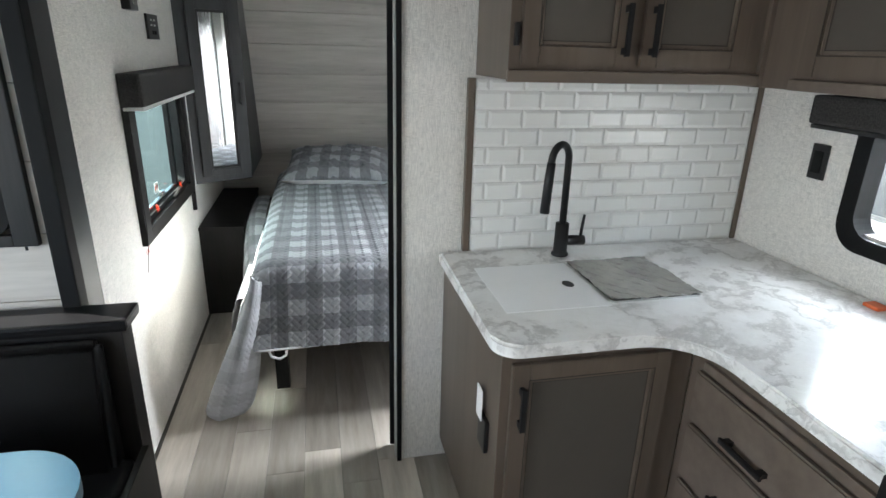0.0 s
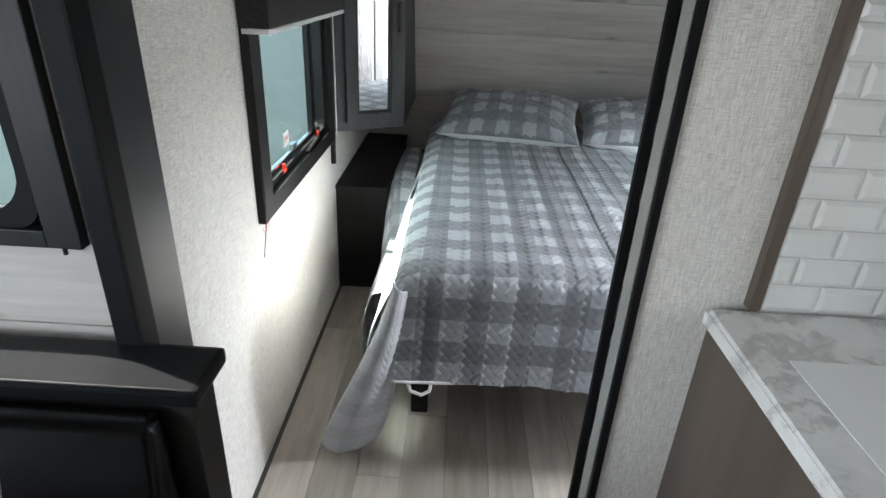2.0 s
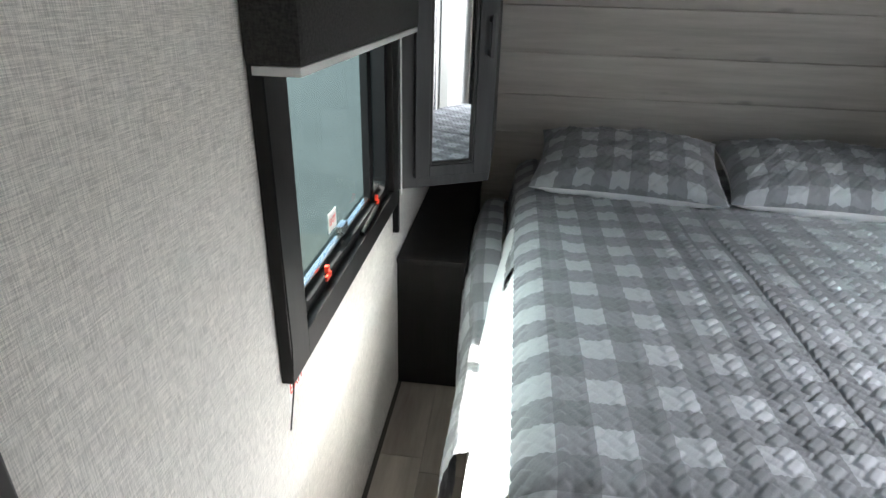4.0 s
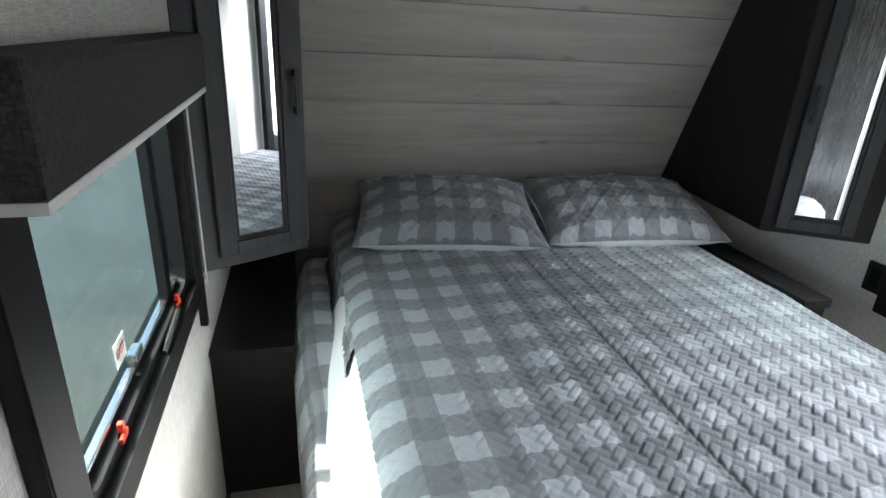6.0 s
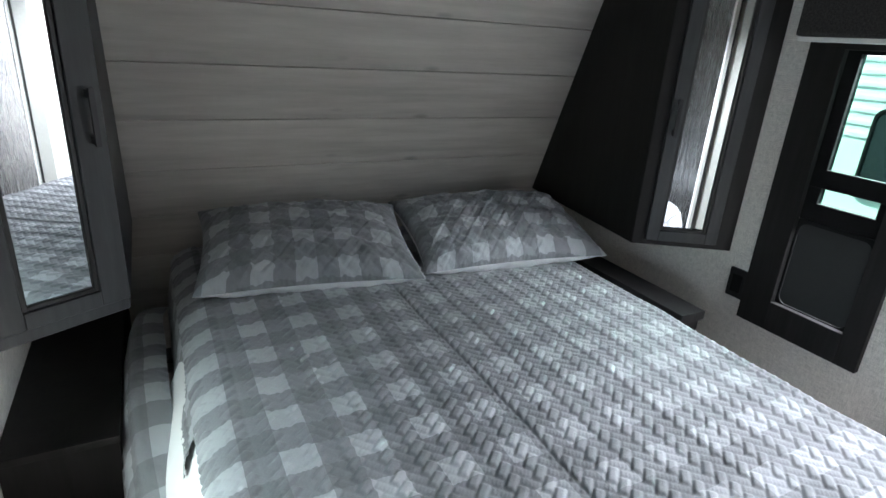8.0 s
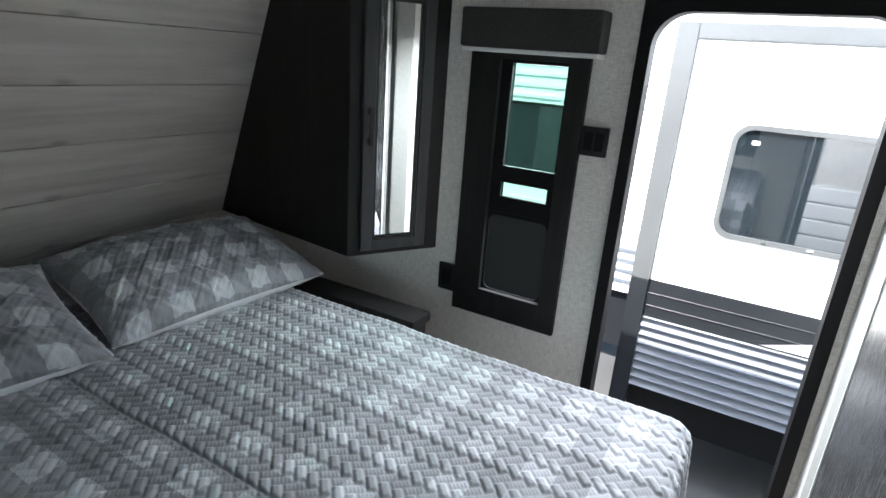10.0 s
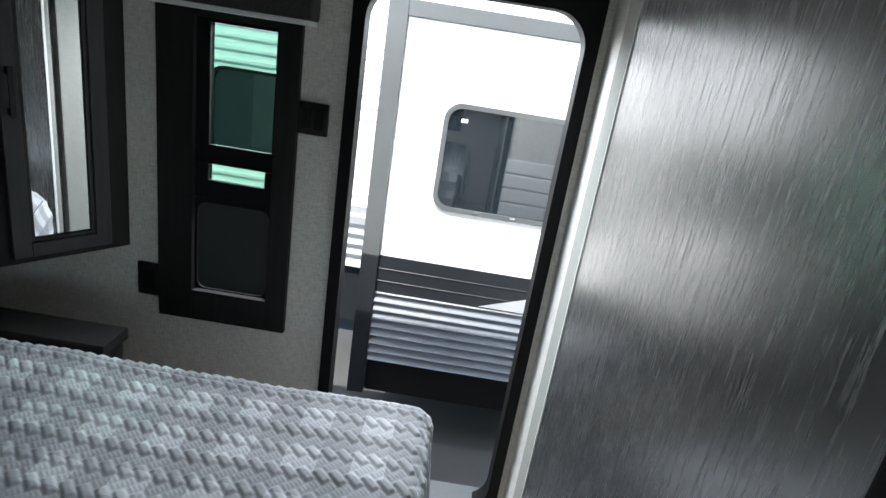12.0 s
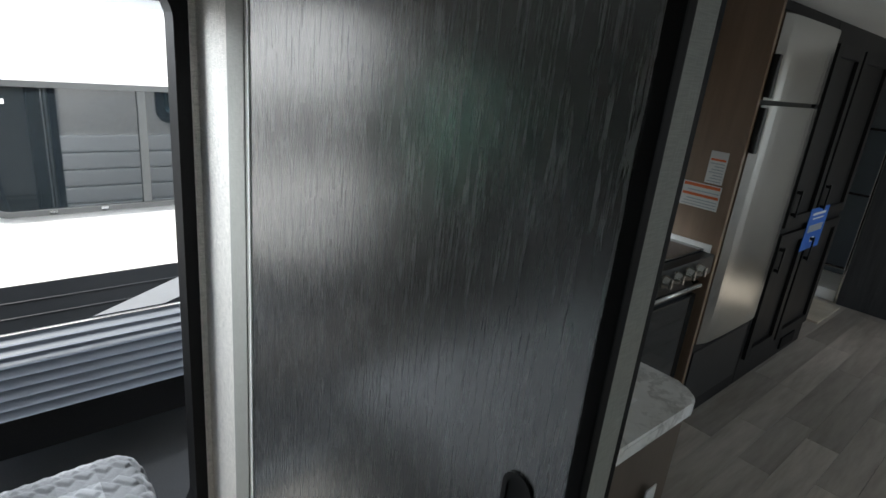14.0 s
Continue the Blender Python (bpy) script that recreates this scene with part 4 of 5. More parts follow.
sink = thing("sink", (0.75, 1.56, CT), "white sink under a flat white cover and a plastic-wrapped metal tray", "sink")
bm = bmesh.new()
add_box(bm, 0.447, 0.772, 1.42, 1.77, CT + 0.0005, CT + 0.0025, 0.001)
part("cover", bm, M_SINK, sink, "white sink cover board")
bm = bmesh.new()
sheet(bm, [(0.018 * math.cos(a * math.pi / 10), 0.026 * math.sin(a * math.pi / 10)) for a in range(20)], lambda u, v, d: (0.708 + u, 1.59 + v, CT + 0.0026 + d), 0.0006)
part("finger_hole", bm, M_DARKTRIM, sink, "oval finger hole")
bm = bmesh.new()
ring(bm, rounded(0.305, 0.335, 0.015), rounded(0.275, 0.305, 0.012), lambda u, v, d: (0.932 + u, 1.605 + v, CT + 0.0005 + d), 0.006)
part("tray_rim", bm, M_STEEL, sink)
M_WRAP = plain("plastic_wrapped_steel", (0.40, 0.39, 0.365), 0.12, 0.5, 14, 0.25, 0.5, 7)


def wrap(u, v):
    return 0.779 + u, 1.437 + v, CT + 0.010 + 0.003 * soft(u * 40 + 10 * v, 1) + 0.0032 * soft(v * 33 - u * 22, 2.2) + 0.0022 * soft((u + v) * 90, 0.3)


film = cloth("film", np.arange(0, 0.305, 0.004), np.arange(0, 0.335, 0.004), wrap, M_WRAP, sink, "crinkled clear plastic over the metal tray", 0)

faucet = thing("faucet", (0.797, 1.862, CT), "matt black gooseneck pull-down faucet with a side lever", "faucet")
FX, FY = 0.797, 1.862
bm = bmesh.new()
tube(bm, [(FX, FY, CT + 0.0005), (FX, FY, CT + 0.008), (FX, FY, CT + 0.012), (FX, FY, CT + 0.12)], [0.031, 0.031, 0.025, 0.024], 20)
part("base", bm, M_BLACK, faucet, "", True)
bm = bmesh.new()
neck = [(FX, FY, CT + 0.12), (FX, FY, CT + 0.34)]
R = 0.055
for i in range(0, 13):
    a = math.pi * i / 12
    neck.append((FX - 0.82 * R * (1 - math.cos(a)), FY - 0.57 * R * (1 - math.cos(a)), CT + 0.35 + R * math.sin(a)))
tube(bm, neck, 0.0125, 14)
part("neck", bm, M_BLACK, faucet, "", True)
bm = bmesh.new()
ex, ey, ez = neck[-1]
tube(bm, [(ex, ey, ez), (ex - 0.006, ey - 0.004, ez - 0.06), (ex - 0.014, ey - 0.01, ez - 0.17)], [0.0145, 0.016, 0.0165], 14)
part("spray_head", bm, M_BLACK, faucet, "", True)
bm = bmesh.new()
tube(bm, [(FX + 0.02, FY - 0.002, CT + 0.055), (FX + 0.085, FY - 0.008, CT + 0.055)], 0.018, 14)
part("valve", bm, M_BLACK, faucet, "", True)
bm = bmesh.new()
tube(bm, [(FX + 0.07, FY - 0.008, CT + 0.065), (FX + 0.078, FY - 0.008, CT + 0.15)], [0.006, 0.005], 10)
part("lever", bm, M_BLACK, faucet, "", True)

bag = thing("orange_tag", (1.55, 1.27, CT), "small orange and white plastic tag on the worktop", "tag")
bm = bmesh.new()
add_box(bm, 1.53, 1.575, 1.25, 1.30, CT + 0.0005, CT + 0.012, 0.005)
part("tag_body", bm, M_ORANGE, bag)
slab("paper", (1.555, 1.585, 1.19, 1.245, CT + 0.0005, CT + 0.006), M_STICKER, bag, 0.002)


def framed_door(name, parent, a, along, up, face, wide, high, rail=0.05, recess=True, handle=None, label="", flip=False):
    """A cabinet front with four frame members, a bead and a sunk panel. a: lower corner; the vectors give its plane."""
    a, along, up, face = Vector(a), Vector(along), Vector(up), Vector(face)

    def bar(bm, u0, u1, v0, v1, d0, d1, bevel=0.002):
        vs = [bm.verts.new(a + along * u + up * v + face * d) for d in (d0, d1) for v in (v0, v1) for u in (u0, u1)]
        for f in ((0, 1, 3, 2), (4, 6, 7, 5), (0, 4, 5, 1), (1, 5, 7, 3), (3, 7, 6, 2), (2, 6, 4, 0)):
            bm.faces.new([vs[i] for i in f])
        if bevel:
            bmesh.ops.bevel(bm, geom=list({e for q in vs for e in q.link_edges}), offset=bevel, segments=2, affect="EDGES")

    if not recess:
        bm = bmesh.new()
        bar(bm, 0, wide, 0, high, 0.0005, 0.02, 0.005)
        leaf = part(name, bm, M_TAUPEX, parent, label)
    else:
        bm = bmesh.new()
        bar(bm, 0, rail, 0, high, 0.0005, 0.02)
        bar(bm, wide - rail, wide, 0, high, 0.0005, 0.02)
        bar(bm, rail, wide - rail, 0, rail, 0.0005, 0.02)
        bar(bm, rail, wide - rail, high - rail, high, 0.0005, 0.02)
        leaf = part(name, bm, M_TAUPE, parent, label)
        bm = bmesh.new()
        b = 0.011
        for box in ((rail, rail + b, rail, high - rail), (wide - rail - b, wide - rail, rail, high - rail), (rail + b, wide - rail - b, rail, rail + b), (rail + b, wide - rail - b, high - rail - b, high - rail)):
            bar(bm, *box, 0.0005, 0.015, 0.003)
        part("bead", bm, M_TAUPEX, leaf)
        # thin dark lines along the outer and inner edge of the bead
        for g, d in ((rail - 0.0028, 0.0203), (rail + b, 0.0105)):
            bm = bmesh.new()
            e = 0.0026
            ring(bm, rounded(wide - 2 * g, high - 2 * g, 0.001, 1), rounded(wide - 2 * g - 2 * e, high - 2 * g - 2 * e, 0.0005, 1),
                 lambda u, v, k: a + along * (u + wide / 2) + up * (v + high / 2) + face * (d - 0.002 + k), 0.002)
            part("bead_line", bm, M_BEADLINE, leaf, "thin dark line beside the bead")
        bm = bmesh.new()
        bar(bm, rail + b, wide - rail - b, rail + b, high - rail - b, 0.0005, 0.009, 0)
        part("panel", bm, M_PANEL, leaf)
    if handle:
        bm = bmesh.new()
        (u0, v0), (u1, v1) = handle
        pull(bm, a + along * u0 + up * v0 + face * 0.02, a + along * u1 + up * v1 + face * 0.02, face * 0.026, 0.014)
        part("handle", bm, M_BLACK, leaf, "matt black bar handle")
    return leaf


base = thing("base_cabinet", (0.65, 1.6, 0), "taupe wood base cabinet under the sink with a framed door", "cabinet", "base cabinets")
boxes("body", [(0.39, 0.9545, 1.272, 1.970, 0.09, CB - 0.0005), (0.43, 0.945, 1.32, 1.970, 0, 0.0895)], M_TAUPE, base, 0.002)
framed_door("door", base, (0.415, 1.272, 0.14), (1, 0, 0), (0, 0, 1), (0, -1, 0), 0.458, 0.708, 0.048, True, ((0.026, 0.535), (0.026, 0.635)))
plate = wall_box("power_outlet", (0.376, 0.3895, 1.342, 1.412, 0.51, 0.615), M_BLACK, "black power outlet with a white tag on the cabinet side", "power outlet")
slab("tag", (0.372, 0.3755, 1.372, 1.42, 0.60, 0.70), M_STICKER, plate, 0.001, "white paper tag")

draw = thing("drawer_cabinet", (1.27, 0.95, 0), "taupe wood drawer base cabinet with black handles", "cabinet", "base cabinets")
boxes("body", [(0.955, RIGHT - 0.001, 0.672, 1.271, 0.09, CB - 0.0005), (1.0, RIGHT - 0.001, 0.672, 1.271, 0, 0.0895)], M_TAUPE, draw, 0.002)
for z0, z1 in ((0.645, 0.80), (0.455, 0.63), (0.12, 0.44)):
    framed_door("drawer", draw, (0.955, 1.225, z0), (0, -1, 0), (0, 0, 1), (-1, 0, 0), 0.535, z1 - z0, 0.05, False, ((0.168, (z1 - z0) * 0.30), (0.283, (z1 - z0) * 0.30)))
slab("upper_lip", (0.943, 0.9545, 0.69, 1.21, 0.808, 0.835), M_TAUPEX, draw, 0.004)

upper = thing("wall_cabinet", (0.9, 1.78, 1.52), "taupe wood wall cabinet with two framed doors over the sink", "cabinet", "wall cabinets")
boxes("body", [(0.475, 1.27, 1.62, 1.949, 1.535, CEIL - 0.001)], M_TAUPE, upper, 0.003)
slab("lower_rail", (0.470, 1.27, 1.605, 1.6195, 1.530, 1.562), M_TAUPEX, upper, 0.003)
framed_door("door", upper, (0.505, 1.62, 1.578), (1, 0, 0), (0, 0, 1), (0, -1, 0), 0.327, 0.40, 0.05, True, ((0.30, 0.04), (0.30, 0.15)))
framed_door("door", upper, (0.865, 1.62, 1.578), (1, 0, 0), (0, 0, 1), (0, -1, 0), 0.343, 0.40, 0.05, True, ((0.026, 0.04), (0.026, 0.15)))
bm = bmesh.new()
add_box(bm, 0.485, 0.497, 1.60, 1.6195, 1.625, 1.685, 0.004)
part("hinge", bm, M_BLACK, upper, "black hinge")
upper2 = thing("wall_cabinet", (1.42, 1.0, 1.53), "taupe wood wall cabinet above the kitchen window", "cabinet", "wall cabinets")
boxes("body", [(1.285, RIGHT - 0.001, -0.0, 1.604, 1.525, CEIL - 0.001)], M_TAUPE, upper2, 0.003)
slab("corner_post", (1.2705, 1.3, 1.605, 1.9485, 1.525, CEIL - 0.001), M_TAUPE, upper2, 0.002)
framed_door("door", upper2, (1.285, 1.46, 1.565), (0, -1, 0), (0, 0, 1), (-1, 0, 0), 0.46, 0.39, 0.055, True, ((0.42, 0.04), (0.42, 0.15)))
framed_door("door", upper2, (1.285, 0.95, 1.565), (0, -1, 0), (0, 0, 1), (-1, 0, 0), 0.46, 0.39, 0.055, True, ((0.03, 0.04), (0.03, 0.15)))
slab("lower_rail", (1.262, 1.2845, -0.0, 1.48, 1.525, 1.555), M_TAUPEX, upper2, 0.003)

stove = thing("stove", (1.27, 0.34, 0), "black gas range with grey knobs and a steel handle", "stove")
slab("body", (0.93, RIGHT - 0.001, 0.075, 0.67, 0.06, 0.925), M_BLACK, stove, 0.004)
slab("oven_door", (0.905, 0.9295, 0.085, 0.66, 0.20, 0.74), M_DARKGLASS, stove, 0.006, "black glass oven door")
bm = bmesh.new()
tube(bm, [(0.925, 0.10, 0.80), (0.885, 0.13, 0.80), (0.885, 0.62, 0.80), (0.925, 0.65, 0.80)], 0.013, 10)
part("handle", bm, M_STEEL, stove, "brushed steel handle", True)
slab("control_panel", (0.872, 0.9295, 0.08, 0.665, 0.85, 0.94), M_BLACK, stove, 0.006)
for k in range(4):
    bm = bmesh.new()
    y = 0.235 + 0.097 * k
    tube(bm, [(0.8715, y, 0.897), (0.858, y, 0.897), (0.843, y, 0.897), (0.836, y, 0.897)], [0.029, 0.029, 0.023, 0.020], 20)
    add_box(bm, 0.829, 0.837, y - 0.005, y + 0.005, 0.877, 0.917, 0.001)
    part("knob", bm, M_STEEL, stove, "silver knob")
slab("lid", (0.92, RIGHT - 0.02, 0.09, 0.66, 0.9405, 0.955), M_DARKGLASS, stove, 0.005, "black glass stove lid")
slab("edge_trim", (0.90, 1.2, 0.064, 0.0745, 0.93, 0.972), M_WHITE, stove, 0.003, "white edge strip")

fridge_side = thing("fridge_cabinet", (1.25, 0.03, 0), "tan wood-grain end panel of the fridge bay", "cabinet")
M_TAN = grained("tan_wood_panel", (0.20, 0.13, 0.085), (0.29, 0.195, 0.13), 2, 0.45, 0.06, 10, 3)
slab("end_panel", (0.872, RIGHT - 0.001, 0.04, 0.0635, 0, CEIL - 0.001), M_TAN, fridge_side, 0.003)
slab("base_panel", (0.892, 0.91, -0.71, 0.0395, 0.0, 0.455), M_BLACKWOOD, fridge_side, 0.003, "black panel under the fridge")
slab("kick_frame", (0.885, 0.8915, -0.66, -0.02, 0.09, 0.41), M_DARKTRIM, fridge_side, 0.003)
slab("top_panel", (0.892, RIGHT - 0.001, -0.71, 0.0395, 1.96, CEIL - 0.001), M_BLACKWOOD, fridge_side, 0.003)
for (x0, x1, z0, z1, bars) in ((0.927, 1.005, 1.238, 1.379, ((1.338, 1.347, M_ORANGE),)), (0.921, 1.096, 1.12, 1.23, ((1.212, 1.226, M_ORANGE), (1.17, 1.182, M_ORANGE)))):
    lab = thing("warning_label", ((x0 + x1) / 2, 0.065, z0), "white safety label with orange headings on the end panel", "label", "warning labels")
    slab("paper", (x0, x1, 0.064, 0.0645, z0, z1), M_STICKER, lab, 0)
    for b0, b1, mm in bars:
        slab("heading_bar", (x0 + 0.006, x1 - 0.006, 0.0646, 0.065, b0, b1), mm, lab, 0)
    for k in range(int((z1 - z0) / 0.013) - 1):
        zz = z0 + 0.008 + 0.013 * k
        if all(not (b0 - 0.006 < zz < b1 + 0.004) for b0, b1, _ in bars):
            slab("text_bar", (x0 + 0.008, x1 - 0.008 - 0.01 * (k % 3), 0.0646, 0.065, zz, zz + 0.004), M_SILVER, lab, 0)

fridge = thing("refrigerator", (1.25, -0.28, 0.4), "stainless steel two-door refrigerator with black handles", "refrigerator")
slab("body", (0.905, RIGHT - 0.001, -0.70, 0.035, 0.4605, 1.955), M_BLACK, fridge, 0.004)
for z0, z1 in ((0.475, 1.59), (1.61, 1.945)):
    bm = bmesh.new()
    n, ya, yb = 12, -0.685, 0.02
    rows = []
    for i in range(n + 1):
        y = ya + (yb - ya) * i / n
        bulge = 0.872 - 0.026 * math.sqrt(max(0, 1 - (2 * i / n - 1) ** 4))
        rows.append([bm.verts.new((bulge, y, z0)), bm.verts.new((bulge, y, z1)), bm.verts.new((0.9045, y, z1)), bm.verts.new((0.9045, y, z0))])
    for r, q in zip(rows, rows[1:]):
        for k in range(4):
            bm.faces.new((r[k], q[k], q[(k + 1) % 4], r[(k + 1) % 4]))
    bm.faces.new(rows[0])
    bm.faces.new(rows[-1][::-1])
    leaf = part("door", bm, M_STEEL, fridge, "brushed steel door")
    hz = (1.39, 1.58) if z0 < 1 else (1.62, 1.79)
    slab("handle", (0.845, 0.871, 0.003, 0.036, *hz), M_BLACK, leaf, 0.006, "black recessed handle")

tall = thing("pantry_cabinet", (1.27, -1.1, 0), "black-brown tall pantry cabinet with panelled doors", "cabinet")
slab("body", (0.892, RIGHT - 0.001, -1.82, -0.715, 0.0, CEIL - 0.001), M_BLACKWOOD, tall, 0.003)
for z0, z1, y0, y1 in ((0.16, 0.92, -1.79, -1.22), (0.16, 0.92, -1.18, -0.745), (0.96, 1.9, -1.79, -1.22), (0.96, 1.9, -1.18, -0.745)):
    bm = bmesh.new()
    for b in ((0.872, 0.8915, y0, y0 + 0.06, z0, z1), (0.872, 0.8915, y1 - 0.06, y1, z0, z1), (0.872, 0.8915, y0 + 0.06, y1 - 0.06, z0, z0 + 0.06), (0.872, 0.8915, y0 + 0.06, y1 - 0.06, z1 - 0.06, z1)):
        add_box(bm, *b, 0.002)
    leaf = part("door", bm, M_BLACKWOOD, tall)
    bm = bmesh.new()
    hz = z1 - 0.2 if z0 < 0.5 else z0 + 0.08
    pull(bm, (0.872, y1 - 0.03, hz), (0.872, y1 - 0.03, hz + 0.12), (-0.026, 0, 0), 0.014)
    part("handle", bm, M_BLACK, leaf)
slab("vent", (0.882, 0.8915, -1.65, -1.40, 0.04, 0.12), M_RUBBER, tall, 0.002)
card = thing("blue_card", (0.866, -1.27, 0.775), "blue printed card with pale bars hanging on the pantry door", "card")
slab("sheet", (0.868, 0.8715, -1.44, -1.11, 0.775, 1.035), M_BLUEINK, card, 0.001)
slab("picture_bar", (0.8673, 0.8679, -1.40, -1.15, 0.885, 0.93), M_SILVER, card, 0)
slab("text_bar", (0.8673, 0.8679, -1.39, -1.16, 0.99, 1.005), M_STICKER, card, 0)
slab("text_bar", (0.8673, 0.8679, -1.37, -1.18, 0.965, 0.973), M_STICKER, card, 0)
slab("text_bar", (0.8673, 0.8679, -1.31, -1.24, 0.82, 0.85), M_STICKER, card, 0)

shower = thing("shower_cabin", (1.1, -2.97, 0), "dark shower cabin with a chrome-edged glass door", "shower")
slab("wall_panel", (0.30, 0.958, -2.98, -2.95, 0, CEIL - 0.001), M_CHAR, shower, 0.002)
for x, y in ((0.960, -2.975), (1.575, -2.975)):
    slab("post", (x, x + 0.02, y, y + 0.025, 0, CEIL - 0.001), M_CHROME, shower, 0.003)
for z in (0.30, 0.92, 1.44):
    slab("rail", (0.981, 1.574, -2.972, -2.955, z, z + 0.022), M_CHROME, shower, 0.003)
slab("glass", (0.981, 1.574, -2.968, -2.962, 0.323, 1.439), M_CLEAR, shower, 0, "clear glass panel")
slab("tray", (0.981, 1.574, -3.58, -2.98, 0.001, 0.10), M_WHITE, shower, 0.01, "white shower tray")
slab("back_panel", (0.981, RIGHT - 0.001, -3.595, -3.582, 0.101, CEIL - 0.001), M_SIDINGGREY, shower, 0.002, "grey shower wall")
rug = thing("bath_mat", (1.0, -2.5, 0), "beige shaggy bath mat on the floor", "mat")
slab("mat_body", (0.90, 1.25, -2.85, -2.28, 0.0005, 0.018), M_MAT, rug, 0.006)

# ---- dinette ----
bench = thing("dinette_bench", (-1.2, 1.5, 0), "black vinyl dinette bench with a dark wooden back rail", "bench")
slab("back_panel", (-1.79, -0.62, 1.66, 1.745, 0, 0.838), M_BLACKWOOD, bench, 0.003)
bm = bmesh.new()
add_box(bm, -1.79, -0.598, 1.635, 1.77, 0.8385, 0.872, 0.010)
part("back_rail", bm, M_RAIL, bench, "dark wooden back rail")
slab("end_panel", (-0.62, -0.60, 1.16, 1.655, 0, 0.44), M_BLACKWOOD, bench, 0.003)
bm = bmesh.new()
vs = []
for y, z in ((1.655, 0.83), (1.655, 0.40), (1.555, 0.40), (1.60, 0.82)):
    vs.append([bm.verts.new((x, y, z)) for x in (-1.78, -0.665)])
for i in range(4):
    j = (i + 1) % 4
    bm.faces.new((vs[i][0], vs[j][0], vs[j][1], vs[i][1]))
bm.faces.new([q[0] for q in vs])
bm.faces.new([q[1] for q in vs][::-1])
bmesh.ops.bevel(bm, geom=bm.edges[:], offset=0.02, segments=4, affect="EDGES")
part("back_cushion", bm, M_VINYL, bench, "black vinyl cushion with a stitched seam", True)
bm = bmesh.new()
tube(bm, [(-0.93, 1.60, 0.805), (-0.945, 1.587, 0.71), (-0.955, 1.572, 0.60), (-0.94, 1.562, 0.50), (-0.93, 1.556, 0.43)], 0.0015, 6)
part("stitching", bm, M_SILVER, bench)
bm = bmesh.new()
add_box(bm, -1.78, -0.63, 1.12, 1.62, 0.30, 0.43, 0.025)
part("seat_cushion", bm, M_VINYL, bench, "", True)
slab("seat_box", (-1.78, -0.64, 1.16, 1.65, 0, 0.299), M_BLACKWOOD, bench, 0.003)

table = thing("dinette_table", (-1.1, 0.7, 0), "dinette table with a blue film-covered rounded top", "table")
bm = bmesh.new()
sheet(bm, rounded(1.2, 0.75, 0.17, 10), lambda u, v, d: (-1.155 + u, 0.885 + v, 0.715 + d), 0.035)
part("tabletop", bm, M_BLUE, table)
bm = bmesh.new()
tube(bm, [(-1.1, 0.8, 0), (-1.1, 0.8, 0.02), (-1.1, 0.8, 0.03), (-1.1, 0.8, 0.7145)], [0.09, 0.09, 0.03, 0.03], 20)
part("pedestal", bm, M_STEEL, table)

# ---- outside the door ----
NX = 2.86
skin = thing("wall_exterior", (RIGHT + 0.06, 0.5, -0.2), "white corrugated outer cladding beside the entry door", "wall", "", "structure")
for k in range(22):
    z = -0.35 + 0.11 * k
    if not 1.0 < z + 0.05 < 1.52:
        slab("siding_rib", (RIGHT + 0.041, RIGHT + 0.056, -3.5, 2.06, z, z + 0.104), M_SIDING, skin, 0.012)
trailer = thing("parked_trailer", (3.6, 1.0, -0.75), "white travel trailer with a slide-out, grey corrugated siding and dark stripes", "trailer")
slab("slide_box", (NX, 4.1, 1.15, 2.757, -0.165, 1.757), M_SIDING, trailer, 0.004, "white fibreglass slide-out")
slab("slide_floor", (NX + 0.02, 4.1, 1.15, 2.757, -0.40, -0.1655), M_RUBBER, trailer, 0.004, "black slide-out underside")
slab("stripe", (NX - 0.004, NX - 0.0005, 1.15, 2.757, 0.272, 0.495), M_STRIPE, trailer, 0)
bm = bmesh.new()
n = 96
prof = []
for i in range(n + 1):
    z = -0.165 + 0.437 * i / n
    prof.append((NX - 0.026 + 0.022 * abs(math.sin(math.pi * 8 * i / n)) ** 0.6, z))
for y in (1.15, 2.757):
    prof_v = [bm.verts.new((x, y, z)) for x, z in prof]
    if y < 2:
        first = prof_v
    else:
        for i in range(n):
            bm.faces.new((first[i], prof_v[i], prof_v[i + 1], first[i + 1]))
part("corrugated_skirt", bm, M_SIDINGGREY, trailer, "grey corrugated siding")
for k in range(2):
    z = 0.34 + 0.075 * k
    bm = bmesh.new()
    tube(bm, [(NX - 0.004, 1.15, z), (NX - 0.004, 2.757, z)], 0.005, 6)
    part("stripe_rib", bm, M_STRIPE, trailer)
bm = bmesh.new()
for (ya, za), (yb, zb), (yc, zc), (yd, zd) in ((((2.16, 0.283), (1.55, 0.488), (1.2, 0.488), (1.83, 0.283))),):
    f = [bm.verts.new((NX - 0.0115, y, z)) for y, z in ((ya, za), (yb, zb), (yc, zc), (yd, zd))]
    g = [bm.verts.new((NX - 0.0125, y, z)) for y, z in ((ya, za), (yb, zb), (yc, zc), (yd, zd))]
    bm.faces.new(f)
    bm.faces.new(g[::-1])
    for i in range(4):
        bm.faces.new((f[i], f[(i + 1) % 4], g[(i + 1) % 4], g[i]))
part("swoosh", bm, M_SILVER, trailer, "silver slanted decal")
boxes("corner_trim", [(NX - 0.03, NX + 0.06, 2.7575, 2.856, 0.495, 1.835)], M_ALU, trailer, 0.006, "grey corner trim")
boxes("corner_trim", [(NX - 0.03, NX + 0.06, 2.7575, 2.856, -0.40, 0.4945)], M_STRIPE, trailer, 0.006, "dark lower corner trim")
